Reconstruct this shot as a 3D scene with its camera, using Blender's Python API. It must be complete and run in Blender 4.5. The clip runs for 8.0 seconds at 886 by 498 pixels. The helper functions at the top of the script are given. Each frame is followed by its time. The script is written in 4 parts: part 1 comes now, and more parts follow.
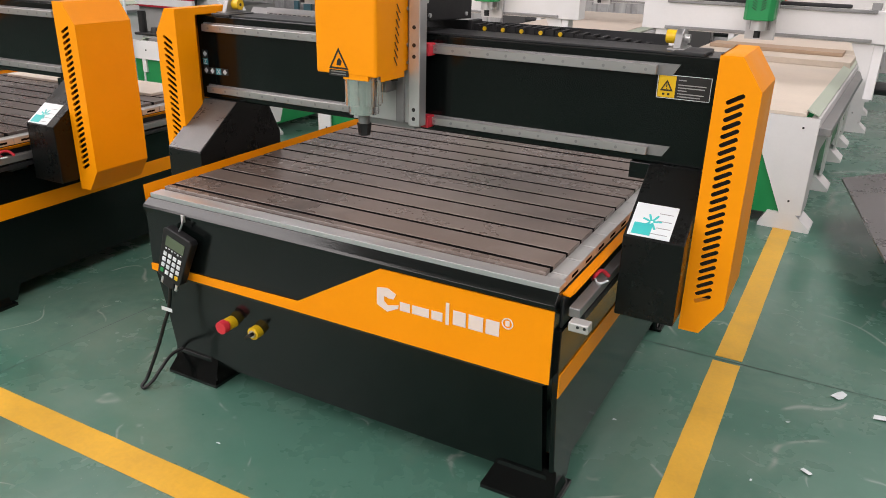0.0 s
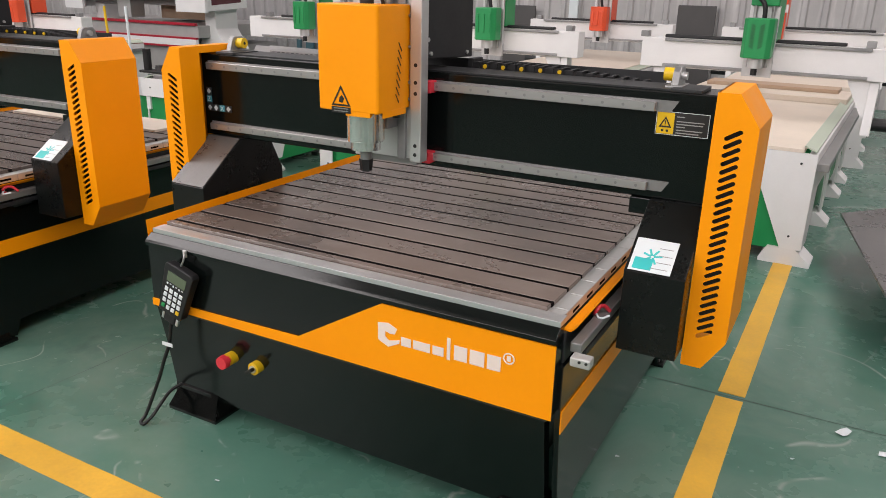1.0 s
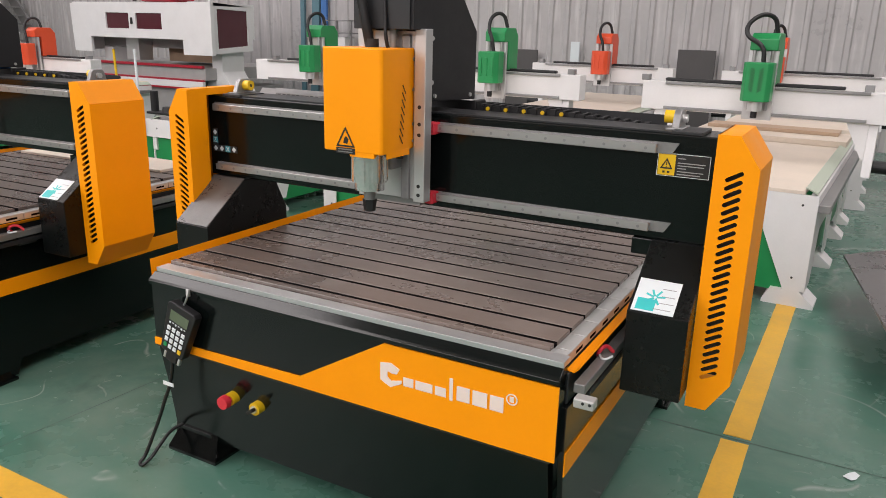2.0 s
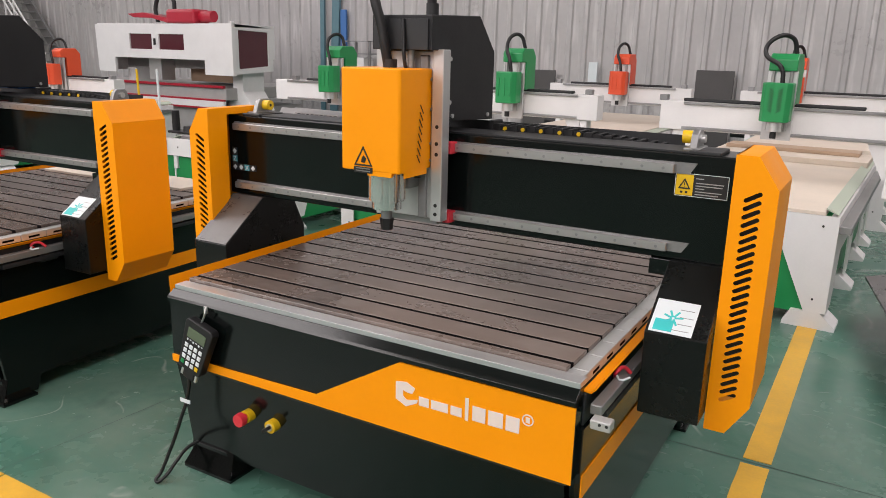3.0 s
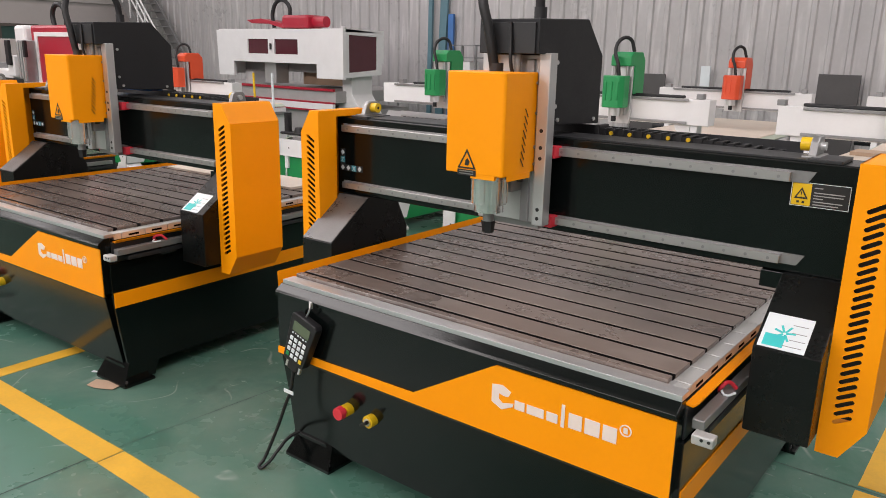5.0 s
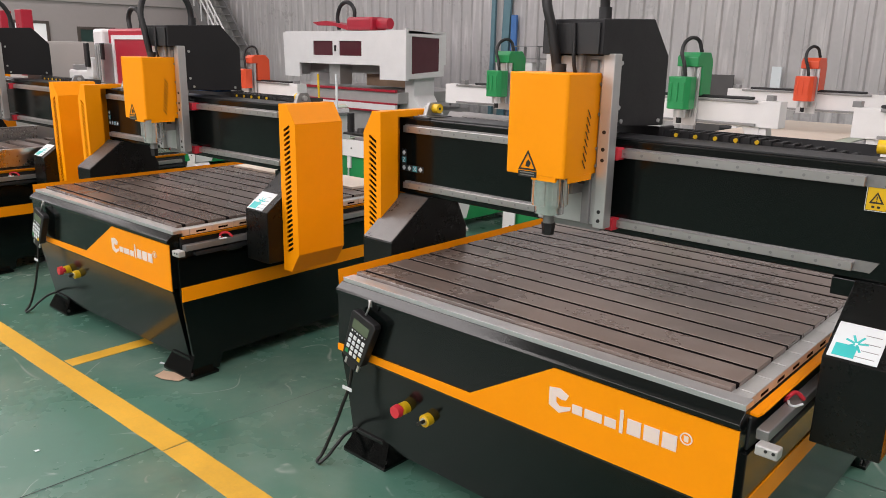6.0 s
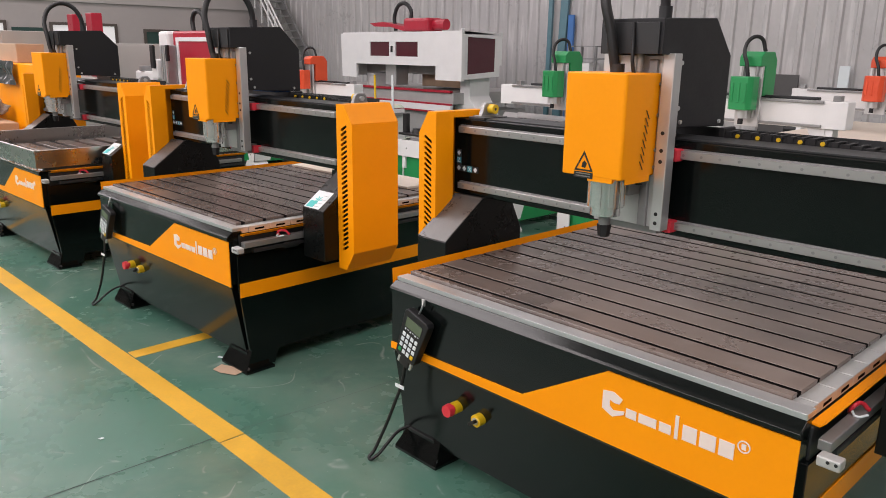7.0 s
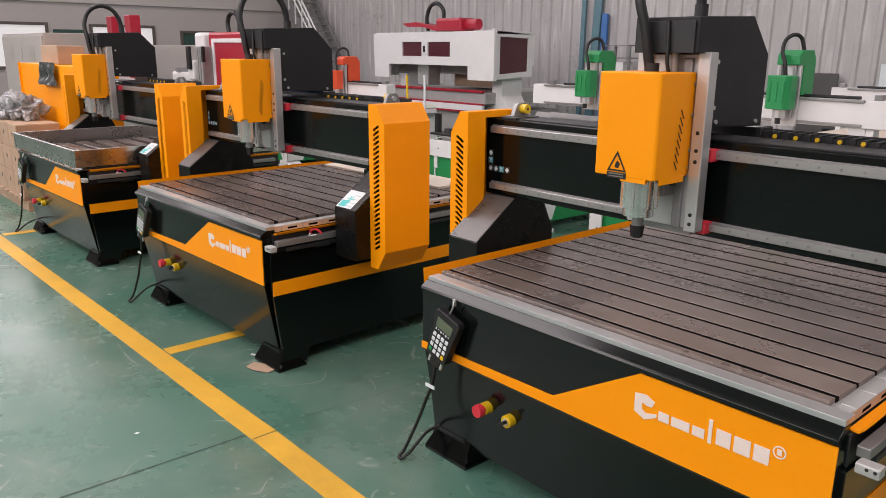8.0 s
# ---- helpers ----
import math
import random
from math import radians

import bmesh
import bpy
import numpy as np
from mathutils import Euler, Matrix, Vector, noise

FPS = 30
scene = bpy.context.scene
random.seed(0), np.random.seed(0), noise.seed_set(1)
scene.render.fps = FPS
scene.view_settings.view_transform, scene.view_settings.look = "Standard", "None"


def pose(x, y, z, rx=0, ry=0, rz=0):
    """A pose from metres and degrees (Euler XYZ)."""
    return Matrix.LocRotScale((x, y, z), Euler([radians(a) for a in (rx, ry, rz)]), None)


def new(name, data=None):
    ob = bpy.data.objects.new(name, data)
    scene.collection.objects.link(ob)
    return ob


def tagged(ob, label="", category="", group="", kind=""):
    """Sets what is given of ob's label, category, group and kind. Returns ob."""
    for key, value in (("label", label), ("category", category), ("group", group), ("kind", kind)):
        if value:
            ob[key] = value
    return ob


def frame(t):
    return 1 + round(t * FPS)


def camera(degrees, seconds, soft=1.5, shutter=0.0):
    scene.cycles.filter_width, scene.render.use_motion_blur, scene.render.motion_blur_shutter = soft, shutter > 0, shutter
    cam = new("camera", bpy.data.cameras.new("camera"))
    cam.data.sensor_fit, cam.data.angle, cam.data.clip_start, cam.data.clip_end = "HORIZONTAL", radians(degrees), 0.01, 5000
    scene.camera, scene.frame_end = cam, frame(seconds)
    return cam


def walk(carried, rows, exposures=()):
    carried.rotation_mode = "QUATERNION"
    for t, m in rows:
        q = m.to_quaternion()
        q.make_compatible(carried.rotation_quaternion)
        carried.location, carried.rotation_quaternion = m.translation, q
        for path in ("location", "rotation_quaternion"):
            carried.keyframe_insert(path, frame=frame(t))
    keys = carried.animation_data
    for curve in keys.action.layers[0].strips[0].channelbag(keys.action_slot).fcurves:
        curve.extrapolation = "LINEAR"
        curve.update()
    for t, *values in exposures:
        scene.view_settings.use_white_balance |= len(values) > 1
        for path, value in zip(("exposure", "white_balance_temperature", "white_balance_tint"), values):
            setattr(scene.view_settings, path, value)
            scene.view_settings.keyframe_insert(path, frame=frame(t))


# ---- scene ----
cam = camera(60.74, 8.0, soft=0.9)
PATH = [  # seconds, x, y, z, yaw, pitch, roll
    (0, -0.005, 0.016, 1.549, 28.58, -21.96, -1.28),
    (0.5, -0.006, 0.013, 1.550, 28.57, -20.86, -1.27),
    (1, -0.004, 0.010, 1.550, 28.61, -19.29, -1.26),
    (1.5, -0.003, 0.005, 1.550, 28.63, -17.59, -1.30),
    (3, -0.000, 0.004, 1.550, 30.19, -14.81, -1.37),
    (3.5, -0.000, 0.002, 1.551, 31.61, -14.69, -1.35),
    (4, 0.000, 0.000, 1.550, 33.50, -14.67, -1.33),
    (4.5, 0.001, -0.002, 1.550, 35.68, -14.70, -1.29),
    (6, 0.004, -0.007, 1.549, 42.52, -14.71, -1.01),
    (6.5, 0.004, -0.009, 1.550, 44.70, -14.74, -0.93),
    (7, 0.005, -0.013, 1.549, 46.60, -14.74, -0.77),
    (7.5, 0.004, -0.012, 1.549, 48.06, -14.78, -0.63),
    (8, 0.004, -0.013, 1.549, 48.96, -14.77, -0.51),
]
walk(cam, [(t, pose(x, y, z, 90 + p, r, a)) for t, x, y, z, a, p, r in PATH],
     exposures=[(0, -0.06, 6500, 10), (6, -0.06, 6500, 10), (8, -0.14, 6500, 14)])

# ---- world, light ----
world = bpy.data.worlds.new("world")
scene.world = world
world.use_nodes = True
wn = world.node_tree.nodes
sky = wn.new("ShaderNodeTexSky")
sky.sky_type, sky.sun_disc = "NISHITA", False
sky.sun_elevation, sky.sun_rotation = radians(50), radians(200)
world.node_tree.links.new(sky.outputs[0], wn["Background"].inputs[0])
wn["Background"].inputs[1].default_value = 0.1


def area_lamp(name, m, sx, sy, watts, colour=(1, 1, 1)):
    data = bpy.data.lights.new(name, "AREA")
    data.shape, data.size, data.size_y, data.energy, data.color = "RECTANGLE", sx, sy, watts, colour
    ob = new(name, data)
    ob.matrix_world = m
    return ob


ROOF = 7.5
DAY = (1.0, 0.915, 0.885)
SKYLIGHTS = ((-17.0, 1.6, 380), (-8.3, 4.6, 1000), (2.0, 2.4, 720))  # middle, width, watts
for sx, sw, watts in SKYLIGHTS:
    if sw > 4:  # the wide opening has clear sheets to the south and dusty ones to the north
        area_lamp("skylight_lamp", pose(sx, -2.0, ROOF - 0.02), sw, 7.0, watts * 0.70, DAY)
        area_lamp("skylight_lamp", pose(sx, 6.5, ROOF - 0.02), sw, 10.0, watts * 0.30, DAY)
    else:
        area_lamp("skylight_lamp", pose(sx, 3.0, ROOF - 0.02), sw, 17.0, watts, DAY)
# the high window bands of the south, west and north walls
area_lamp("south_window_lamp", pose(-4.0, -6.98, 5.7, 90, 0, 0), 20.0, 2.4, 1000, DAY)
area_lamp("west_window_lamp", pose(-20.98, 1.5, 5.7, 90, 0, -90), 11.0, 2.4, 300, DAY)


# ---- materials ----
def material(name, colour, rough=0.5, metal=0.0, var=0.12, scale=6.0, bump=0.0, bump_scale=150.0, coat=0.0, rvar=0.1, spec=0.5):
    m = bpy.data.materials.new(name)
    m.use_nodes = True
    nt = m.node_tree
    n, link = nt.nodes, nt.links.new
    b = n["Principled BSDF"]
    b.inputs["Metallic"].default_value = metal
    b.inputs["Coat Weight"].default_value = coat
    b.inputs["Specular IOR Level"].default_value = spec
    co = n.new("ShaderNodeTexCoord")
    a = n.new("ShaderNodeTexNoise")
    a.inputs["Scale"].default_value, a.inputs["Detail"].default_value = scale, 6
    c = n.new("ShaderNodeTexNoise")
    c.inputs["Scale"].default_value, c.inputs["Detail"].default_value = scale * 14, 3
    info, shift = n.new("ShaderNodeObjectInfo"), n.new("ShaderNodeVectorMath")
    shift.operation = "MULTIPLY_ADD"
    shift.inputs[1].default_value = (31.0, 17.0, 23.0)
    link(info.outputs["Random"], shift.inputs[0])
    link(co.outputs["Object"], shift.inputs[2])
    link(shift.outputs[0], a.inputs["Vector"])
    link(shift.outputs[0], c.inputs["Vector"])
    mix = n.new("ShaderNodeMath")
    mix.operation = "MULTIPLY_ADD"
    mix.inputs[1].default_value = 0.35
    link(c.outputs["Fac"], mix.inputs[0])
    link(a.outputs["Fac"], mix.inputs[2])
    ramp = n.new("ShaderNodeMapRange")
    ramp.inputs["From Min"].default_value, ramp.inputs["From Max"].default_value = 0.4, 1.0
    ramp.inputs["To Min"].default_value, ramp.inputs["To Max"].default_value = 1 - var, 1 + var
    link(mix.outputs[0], ramp.inputs["Value"])
    col = n.new("ShaderNodeVectorMath")
    col.operation = "SCALE"
    col.inputs[0].default_value = colour
    link(ramp.outputs[0], col.inputs["Scale"])
    link(col.outputs[0], b.inputs["Base Color"])
    rr = n.new("ShaderNodeMapRange")
    rr.inputs["From Min"].default_value, rr.inputs["From Max"].default_value = 0.4, 1.0
    rr.inputs["To Min"].default_value, rr.inputs["To Max"].default_value = max(0.03, rough - rvar), min(1.0, rough + rvar)
    link(mix.outputs[0], rr.inputs["Value"])
    link(rr.outputs[0], b.inputs["Roughness"])
    if bump:
        t = n.new("ShaderNodeTexNoise")
        t.inputs["Scale"].default_value, t.inputs["Detail"].default_value = bump_scale, 2
        link(co.outputs["Object"], t.inputs["Vector"])
        bu = n.new("ShaderNodeBump")
        bu.inputs["Strength"].default_value, bu.inputs["Distance"].default_value = bump, 0.002
        link(t.outputs["Fac"], bu.inputs["Height"])
        link(bu.outputs[0], b.inputs["Normal"])
    return m


M_ORANGE = material("orange_powder_coat", (0.95, 0.325, 0.001), 0.42, var=0.03, bump=0.05, bump_scale=400, spec=0.22)
M_BLACK = material("black_powder_coat", (0.0030, 0.0045, 0.0043), 0.17, var=0.25, scale=3, bump=0.02, bump_scale=500, spec=0.36, rvar=0.03)
M_DARK = material("dark_grey_sheet", (0.016, 0.017, 0.019), 0.45, var=0.15, bump=0.05)
M_ALU = material("aluminium", (0.66, 0.66, 0.66), 0.38, 0.8, var=0.05, scale=8, rvar=0.04)
M_CHROME = material("ground_steel", (0.44, 0.435, 0.43), 0.40, 0.85, var=0.03, scale=6, rvar=0.03)
M_SLAT = material("dark_plastic_slat", (0.160, 0.124, 0.106), 0.29, var=0.14, scale=2.2, rvar=0.06)
M_ARM = material("textured_black_coat", (0.0035, 0.0042, 0.0042), 0.30, var=0.25, bump=0.25, bump_scale=420, spec=0.35)
M_RUBBER = material("black_rubber", (0.007, 0.007, 0.008), 0.5, var=0.15)
M_WHITE = material("white_paint", (0.74, 0.73, 0.73), 0.4, var=0.04)
M_GREEN = material("green_paint", (0.015, 0.25, 0.075), 0.4, var=0.08)
M_RED = material("red_paint", (0.36, 0.012, 0.03), 0.35, var=0.08)
M_REDOR = material("orange_red_paint", (0.70, 0.085, 0.03), 0.35, var=0.06)
M_WOOD = material("pale_board", (0.68, 0.59, 0.50), 0.6, var=0.10, scale=3)
M_CARTON = material("cardboard", (0.42, 0.29, 0.20), 0.8, var=0.12, scale=4)
M_WALLG = material("grey_wall_paint", (0.43, 0.388, 0.378), 0.8, var=0.06, scale=0.7)
M_YELLOW = material("yellow_plastic", (0.72, 0.46, 0.01), 0.4, var=0.06)
M_LABEL = material("white_sticker", (0.68, 0.73, 0.75), 0.35, var=0.02)
M_TEAL = material("teal_print", (0.05, 0.50, 0.50), 0.35, var=0.02)
M_INK = material("black_print", (0.015, 0.015, 0.015), 0.4, var=0.05)
M_STEELG = material("grey_steel", (0.30, 0.30, 0.30), 0.4, 0.6, var=0.15)
M_LCD = material("lcd_glass", (0.10, 0.13, 0.08), 0.15, var=0.05)
M_TAPE = material("yellow_floor_tape", (0.66, 0.37, 0.03), 0.45, var=0.18, scale=5, bump=0.05)
M_PANEL = material("dark_board", (0.075, 0.07, 0.07), 0.6, var=0.15, scale=3)
M_GLASS = material("tinted_window", (0.085, 0.02, 0.028), 0.08, var=0.05)
M_BLUE = material("blue_paint", (0.05, 0.16, 0.42), 0.5, var=0.08)


# ---- mesh helpers ----
def part(name, bm, mat, parent=None, label=""):
    me = bpy.data.meshes.new(name)
    bmesh.ops.recalc_face_normals(bm, faces=bm.faces)
    bm.to_mesh(me)
    bm.free()
    me.materials.append(mat)
    ob = new(name, me)
    if parent is not None:
        ob.parent = parent
    if label:
        tagged(ob, label)
    return ob


def add_box(bm, x0, x1, y0, y1, z0, z1, m=None):
    r = bmesh.ops.create_cube(bm, size=1.0)
    t = Matrix.LocRotScale(((x0 + x1) / 2, (y0 + y1) / 2, (z0 + z1) / 2), None, (abs(x1 - x0), abs(y1 - y0), abs(z1 - z0)))
    bmesh.ops.transform(bm, matrix=(m @ t) if m else t, verts=r["verts"])
    return r["verts"]


def box(x0, x1, y0, y1, z0, z1, bev=0.0, seg=2, m=None):
    bm = bmesh.new()
    add_box(bm, x0, x1, y0, y1, z0, z1)
    if bev:
        bmesh.ops.bevel(bm, geom=bm.edges[:], offset=bev, segments=seg, affect="EDGES", profile=0.5)
    if m:
        bmesh.ops.transform(bm, matrix=m, verts=bm.verts)
    return bm


def tube(p0, p1, r, seg=16, r2=None, bm=None, cap=True):
    own = bm or bmesh.new()
    a, b = Vector(p0), Vector(p1)
    m = Matrix.Translation((a + b) / 2) @ (b - a).to_track_quat("Z", "Y").to_matrix().to_4x4()
    bmesh.ops.create_cone(own, cap_ends=cap, segments=seg, radius1=r, radius2=r if r2 is None else r2, depth=(b - a).length, matrix=m)
    return own


def prism(axis, poly, a0, a1, bev=0.0):
    """A closed outline in the two other axes, pulled along the axis from a0 to a1."""
    bm = bmesh.new()
    put = {"x": lambda u, v, a: (a, u, v), "y": lambda u, v, a: (u, a, v), "z": lambda u, v, a: (u, v, a)}[axis]
    f0 = [bm.verts.new(put(u, v, a0)) for u, v in poly]
    f1 = [bm.verts.new(put(u, v, a1)) for u, v in poly]
    bm.faces.new(f0)
    bm.faces.new(f1[::-1])
    n = len(poly)
    for i in range(n):
        bm.faces.new((f0[i], f0[(i + 1) % n], f1[(i + 1) % n], f1[i]))
    bmesh.ops.recalc_face_normals(bm, faces=bm.faces)
    if bev:
        bmesh.ops.bevel(bm, geom=bm.edges[:], offset=bev, segments=2, affect="EDGES", profile=0.5)
    return bm


def sheet_with_holes(poly, holes, put, d):
    """A plate of thickness d with holes through it; put(u, v, w) places it."""
    from mathutils.geometry import tessellate_polygon
    loops = [poly] + holes
    tris = tessellate_polygon([[Vector((u, v, 0)) for u, v in l] for l in loops])
    flat = [p for l in loops for p in l]
    bm = bmesh.new()
    front = [bm.verts.new(put(u, v, 0)) for u, v in flat]
    back = [bm.verts.new(put(u, v, d)) for u, v in flat]
    for a, b, c in tris:
        bm.faces.new((front[a], front[b], front[c]))
        bm.faces.new((back[c], back[b], back[a]))
    k = 0
    for l in loops:
        n = len(l)
        for i in range(n):
            a, b = k + i, k + (i + 1) % n
            bm.faces.new((front[a], front[b], back[b], back[a]))
        k += n
    return bm


def slot_outline(cx, cz, length, width, angle, seg=4):
    out = []
    for s in (1, -1):
        for i in range(seg + 1):
            a = radians(-90 + 180 * i / seg) + (0 if s > 0 else math.pi)
            u, v = s * (length - width) / 2 + width / 2 * math.cos(a), width / 2 * math.sin(a)
            out.append((cx + u * math.cos(angle) - v * math.sin(angle), cz + u * math.sin(angle) + v * math.cos(angle)))
    return out


def hose(name, points, r, mat, parent=None, label=""):
    cu = bpy.data.curves.new(name, "CURVE")
    cu.dimensions, cu.bevel_depth, cu.bevel_resolution, cu.resolution_u = "3D", r, 3, 8
    sp = cu.splines.new("BEZIER")
    sp.bezier_points.add(len(points) - 1)
    for p, co in zip(sp.bezier_points, points):
        p.co = co
        p.handle_left_type = p.handle_right_type = "AUTO"
    tmp = bpy.data.objects.new(name, cu)
    scene.collection.objects.link(tmp)
    me = bpy.data.meshes.new_from_object(tmp.evaluated_get(bpy.context.evaluated_depsgraph_get()))
    bpy.data.objects.remove(tmp)
    me.materials.clear()
    me.materials.append(mat)
    for f in me.polygons:
        f.use_smooth = True
    ob = new(name, me)
    ob.parent = parent
    if label:
        tagged(ob, label)
    return ob


def smooth(ob):
    """Rounded shading, with the rims kept sharp."""
    bm = bmesh.new()
    bm.from_mesh(ob.data)
    for f in bm.faces:
        f.smooth = True
    for e in bm.edges:
        e.smooth = len(e.link_faces) == 2 and e.calc_face_angle(0.0) < 0.7
    bm.to_mesh(ob.data)
    bm.free()
    return ob


def lettering(name, words, size, m, mat, parent, squeeze=1.0, offset=0.0):
    cu = bpy.data.curves.new(name, "FONT")
    cu.body, cu.size, cu.extrude, cu.offset = words, size, 0.0008, offset
    tmp = bpy.data.objects.new(name, cu)
    scene.collection.objects.link(tmp)
    me = bpy.data.meshes.new_from_object(tmp.evaluated_get(bpy.context.evaluated_depsgraph_get()))
    bpy.data.objects.remove(tmp)
    me.transform(m @ Matrix.Diagonal((squeeze, 1, 1, 1)))
    me.materials.clear()
    me.materials.append(mat)
    ob = new(name, me)
    ob.parent = parent
    return ob


# ---- the hall ----
X0, X1, Y0, Y1 = -21.0, 9.0, -7.0, 12.5


def floor_material():
    m = material("green_epoxy_floor", (0.064, 0.158, 0.118), 0.27, var=0.16, scale=1.1, bump=0.03, bump_scale=30, rvar=0.12)
    nt = m.node_tree
    n, link = nt.nodes, nt.links.new
    b = n["Principled BSDF"]
    base = b.inputs["Base Color"].links[0].from_socket
    co = n.new("ShaderNodeTexCoord").outputs["Object"]

    def noise_tex(scale, detail, dist=0.0, rough=0.5):
        t = n.new("ShaderNodeTexNoise")
        t.inputs["Scale"].default_value, t.inputs["Detail"].default_value = scale, detail
        t.inputs["Distortion"].default_value, t.inputs["Roughness"].default_value = dist, rough
        link(co, t.inputs["Vector"])
        return t.outputs["Fac"]

    def ranged(v, a, b2, c2, d):
        r = n.new("ShaderNodeMapRange")
        for key, x in zip(("From Min", "From Max", "To Min", "To Max"), (a, b2, c2, d)):
            r.inputs[key].default_value = x
        link(v, r.inputs["Value"])
        return r.outputs[0]

    def math_node(op, p, q):
        r = n.new("ShaderNodeMath")
        r.operation = op
        for s, x in zip(r.inputs, (p, q)):
            if isinstance(x, (int, float)):
                s.default_value = x
            else:
                link(x, s)
        return r.outputs[0]

    def lay(under, fac, colour):
        r = n.new("ShaderNodeMix")
        r.data_type = "RGBA"
        link(fac, r.inputs["Factor"])
        link(under, r.inputs[6])
        r.inputs[7].default_value = (*colour, 1)
        return r.outputs[2]

    # pale dust, dark oily patches, and pale drag marks
    dust = ranged(noise_tex(0.9, 8, 0.4, 0.65), 0.45, 0.76, 0.0, 0.68)
    out = lay(base, dust, (0.215, 0.275, 0.228))
    oil = ranged(noise_tex(1.7, 6, 0.8, 0.6), 0.60, 0.78, 0.0, 0.6)
    out = lay(out, oil, (0.040, 0.075, 0.060))
    for scale, width, lo in ((0.55, 0.0035, 0.50), (1.3, 0.004, 0.54), (2.6, 0.006, 0.57)):
        line = math_node("ABSOLUTE", math_node("SUBTRACT", noise_tex(scale, 1.5, 0.0, 0.4), 0.5), 0)
        line = ranged(line, 0.0, width, 1.0, 0.0)
        mask = ranged(noise_tex(scale * 2.3, 3, 1.0), lo, lo + 0.08, 0.0, 0.62)
        out = lay(out, math_node("MULTIPLY", line, mask), (0.36, 0.40, 0.37))
    specks = ranged(noise_tex(60, 2), 0.72, 0.77, 0.0, 0.5)
    out = lay(out, specks, (0.34, 0.36, 0.34))
    link(out, b.inputs["Base Color"])
    return m


M_FLOOR = floor_material()
floor = tagged(part("floor", box(X0 - 0.3, X1 + 0.3, Y0 - 0.3, Y1 + 0.3, -0.2, 0.0), M_FLOOR), "worn green epoxy factory floor with scuffs", "floor", kind="structure")

bm = bmesh.new()
edges = [X0 - 0.3] + [e for s, w, _ in SKYLIGHTS for e in (s - w / 2, s + w / 2)] + [X1 + 0.3]
for a, b in zip(edges[0::2], edges[1::2]):
    add_box(bm, a, b, Y0 - 0.3, Y1 + 0.3, ROOF, ROOF + 0.15)
for s, w, _ in SKYLIGHTS:
    for a, b in ((Y0 - 0.3, -5.5), (11.5, Y1 + 0.3)):
        add_box(bm, s - w / 2, s + w / 2, a, b, ROOF, ROOF + 0.15)
tagged(part("ceiling", bm, M_WALLG), "grey steel hall roof with long open skylights", "ceiling", kind="structure")


def ribbed_wall(name, x0, x1, y, height, pitch, label):
    """Trapezoid-ribbed steel sheet whose ribs stand towards -y."""
    pts, x = [], x0
    while x < x1:
        for dx, dy in ((0, 0), (0.62, 0), (0.70, -0.035), (0.92, -0.035)):
            pts.append((x + dx * pitch, y + dy))
        x += pitch
    pts.append((x, y))
    poly = pts + [(pts[-1][0], y + 0.2), (x0, y + 0.2)]
    ob = part(name, prism("z", poly, 0, height), M_RIBBED)
    return tagged(ob, label, "wall", kind="structure")


M_RIBBED = material("ribbed_steel_sheet", (0.44, 0.425, 0.425), 0.32, 0.0, var=0.12, scale=0.8, bump=0.25, bump_scale=4)
def streak(m, scale, lo, hi, colour, amount):
    """Lays long upright streaks of another colour over a material."""
    n, link = m.node_tree.nodes, m.node_tree.links.new
    b = n["Principled BSDF"]
    base = b.inputs["Base Color"].links[0].from_socket
    mp, t, r, mx = n.new("ShaderNodeMapping"), n.new("ShaderNodeTexNoise"), n.new("ShaderNodeMapRange"), n.new("ShaderNodeMix")
    mp.inputs["Scale"].default_value = scale
    t.inputs["Scale"].default_value, t.inputs["Detail"].default_value = 1.0, 6
    link(n.new("ShaderNodeTexCoord").outputs["Object"], mp.inputs["Vector"])
    link(mp.outputs[0], t.inputs["Vector"])
    for key, x in zip(("From Min", "From Max", "To Min", "To Max"), (lo, hi, 0.0, amount)):
        r.inputs[key].default_value = x
    link(t.outputs["Fac"], r.inputs["Value"])
    mx.data_type = "RGBA"
    link(r.outputs[0], mx.inputs["Factor"])
    link(base, mx.inputs[6])
    mx.inputs[7].default_value = (*colour, 1)
    link(mx.outputs[2], b.inputs["Base Color"])


streak(M_RIBBED, (9.0, 2.0, 0.9), 0.52, 0.72, (0.66, 0.64, 0.635), 0.75)
streak(M_RIBBED, (1.2, 2.0, 0.25), 0.50, 0.75, (0.33, 0.32, 0.32), 0.5)
ribbed_wall("wall_north", X0, X1, Y1, ROOF, 0.28, "grey trapezoid-ribbed steel sheet wall of the hall")
bm = bmesh.new()
add_box(bm, X0 - 0.3, X0, Y0 - 0.3, Y1 + 0.2, 0, 4.4)
add_box(bm, X0 - 0.3, X0, Y0 - 0.3, Y1 + 0.2, 7.0, ROOF)
add_box(bm, X0 - 0.3, X0, Y0 - 0.3, -4.1, 4.4, 7.0)
add_box(bm, X0 - 0.3, X0, 7.1, Y1 + 0.2, 4.4, 7.0)
tagged(part("wall_west", bm, M_WALLG), "plain grey painted hall wall with a high window band", "wall", kind="structure")
tagged(part("wall_east", box(X1, X1 + 0.3, Y0 - 0.3, Y1 + 0.2, 0, ROOF), M_WALLG), "plain grey painted hall wall", "wall", kind="structure")
bm = bmesh.new()
add_box(bm, X0, X1, Y0 - 0.3, Y0, 0, 4.4)
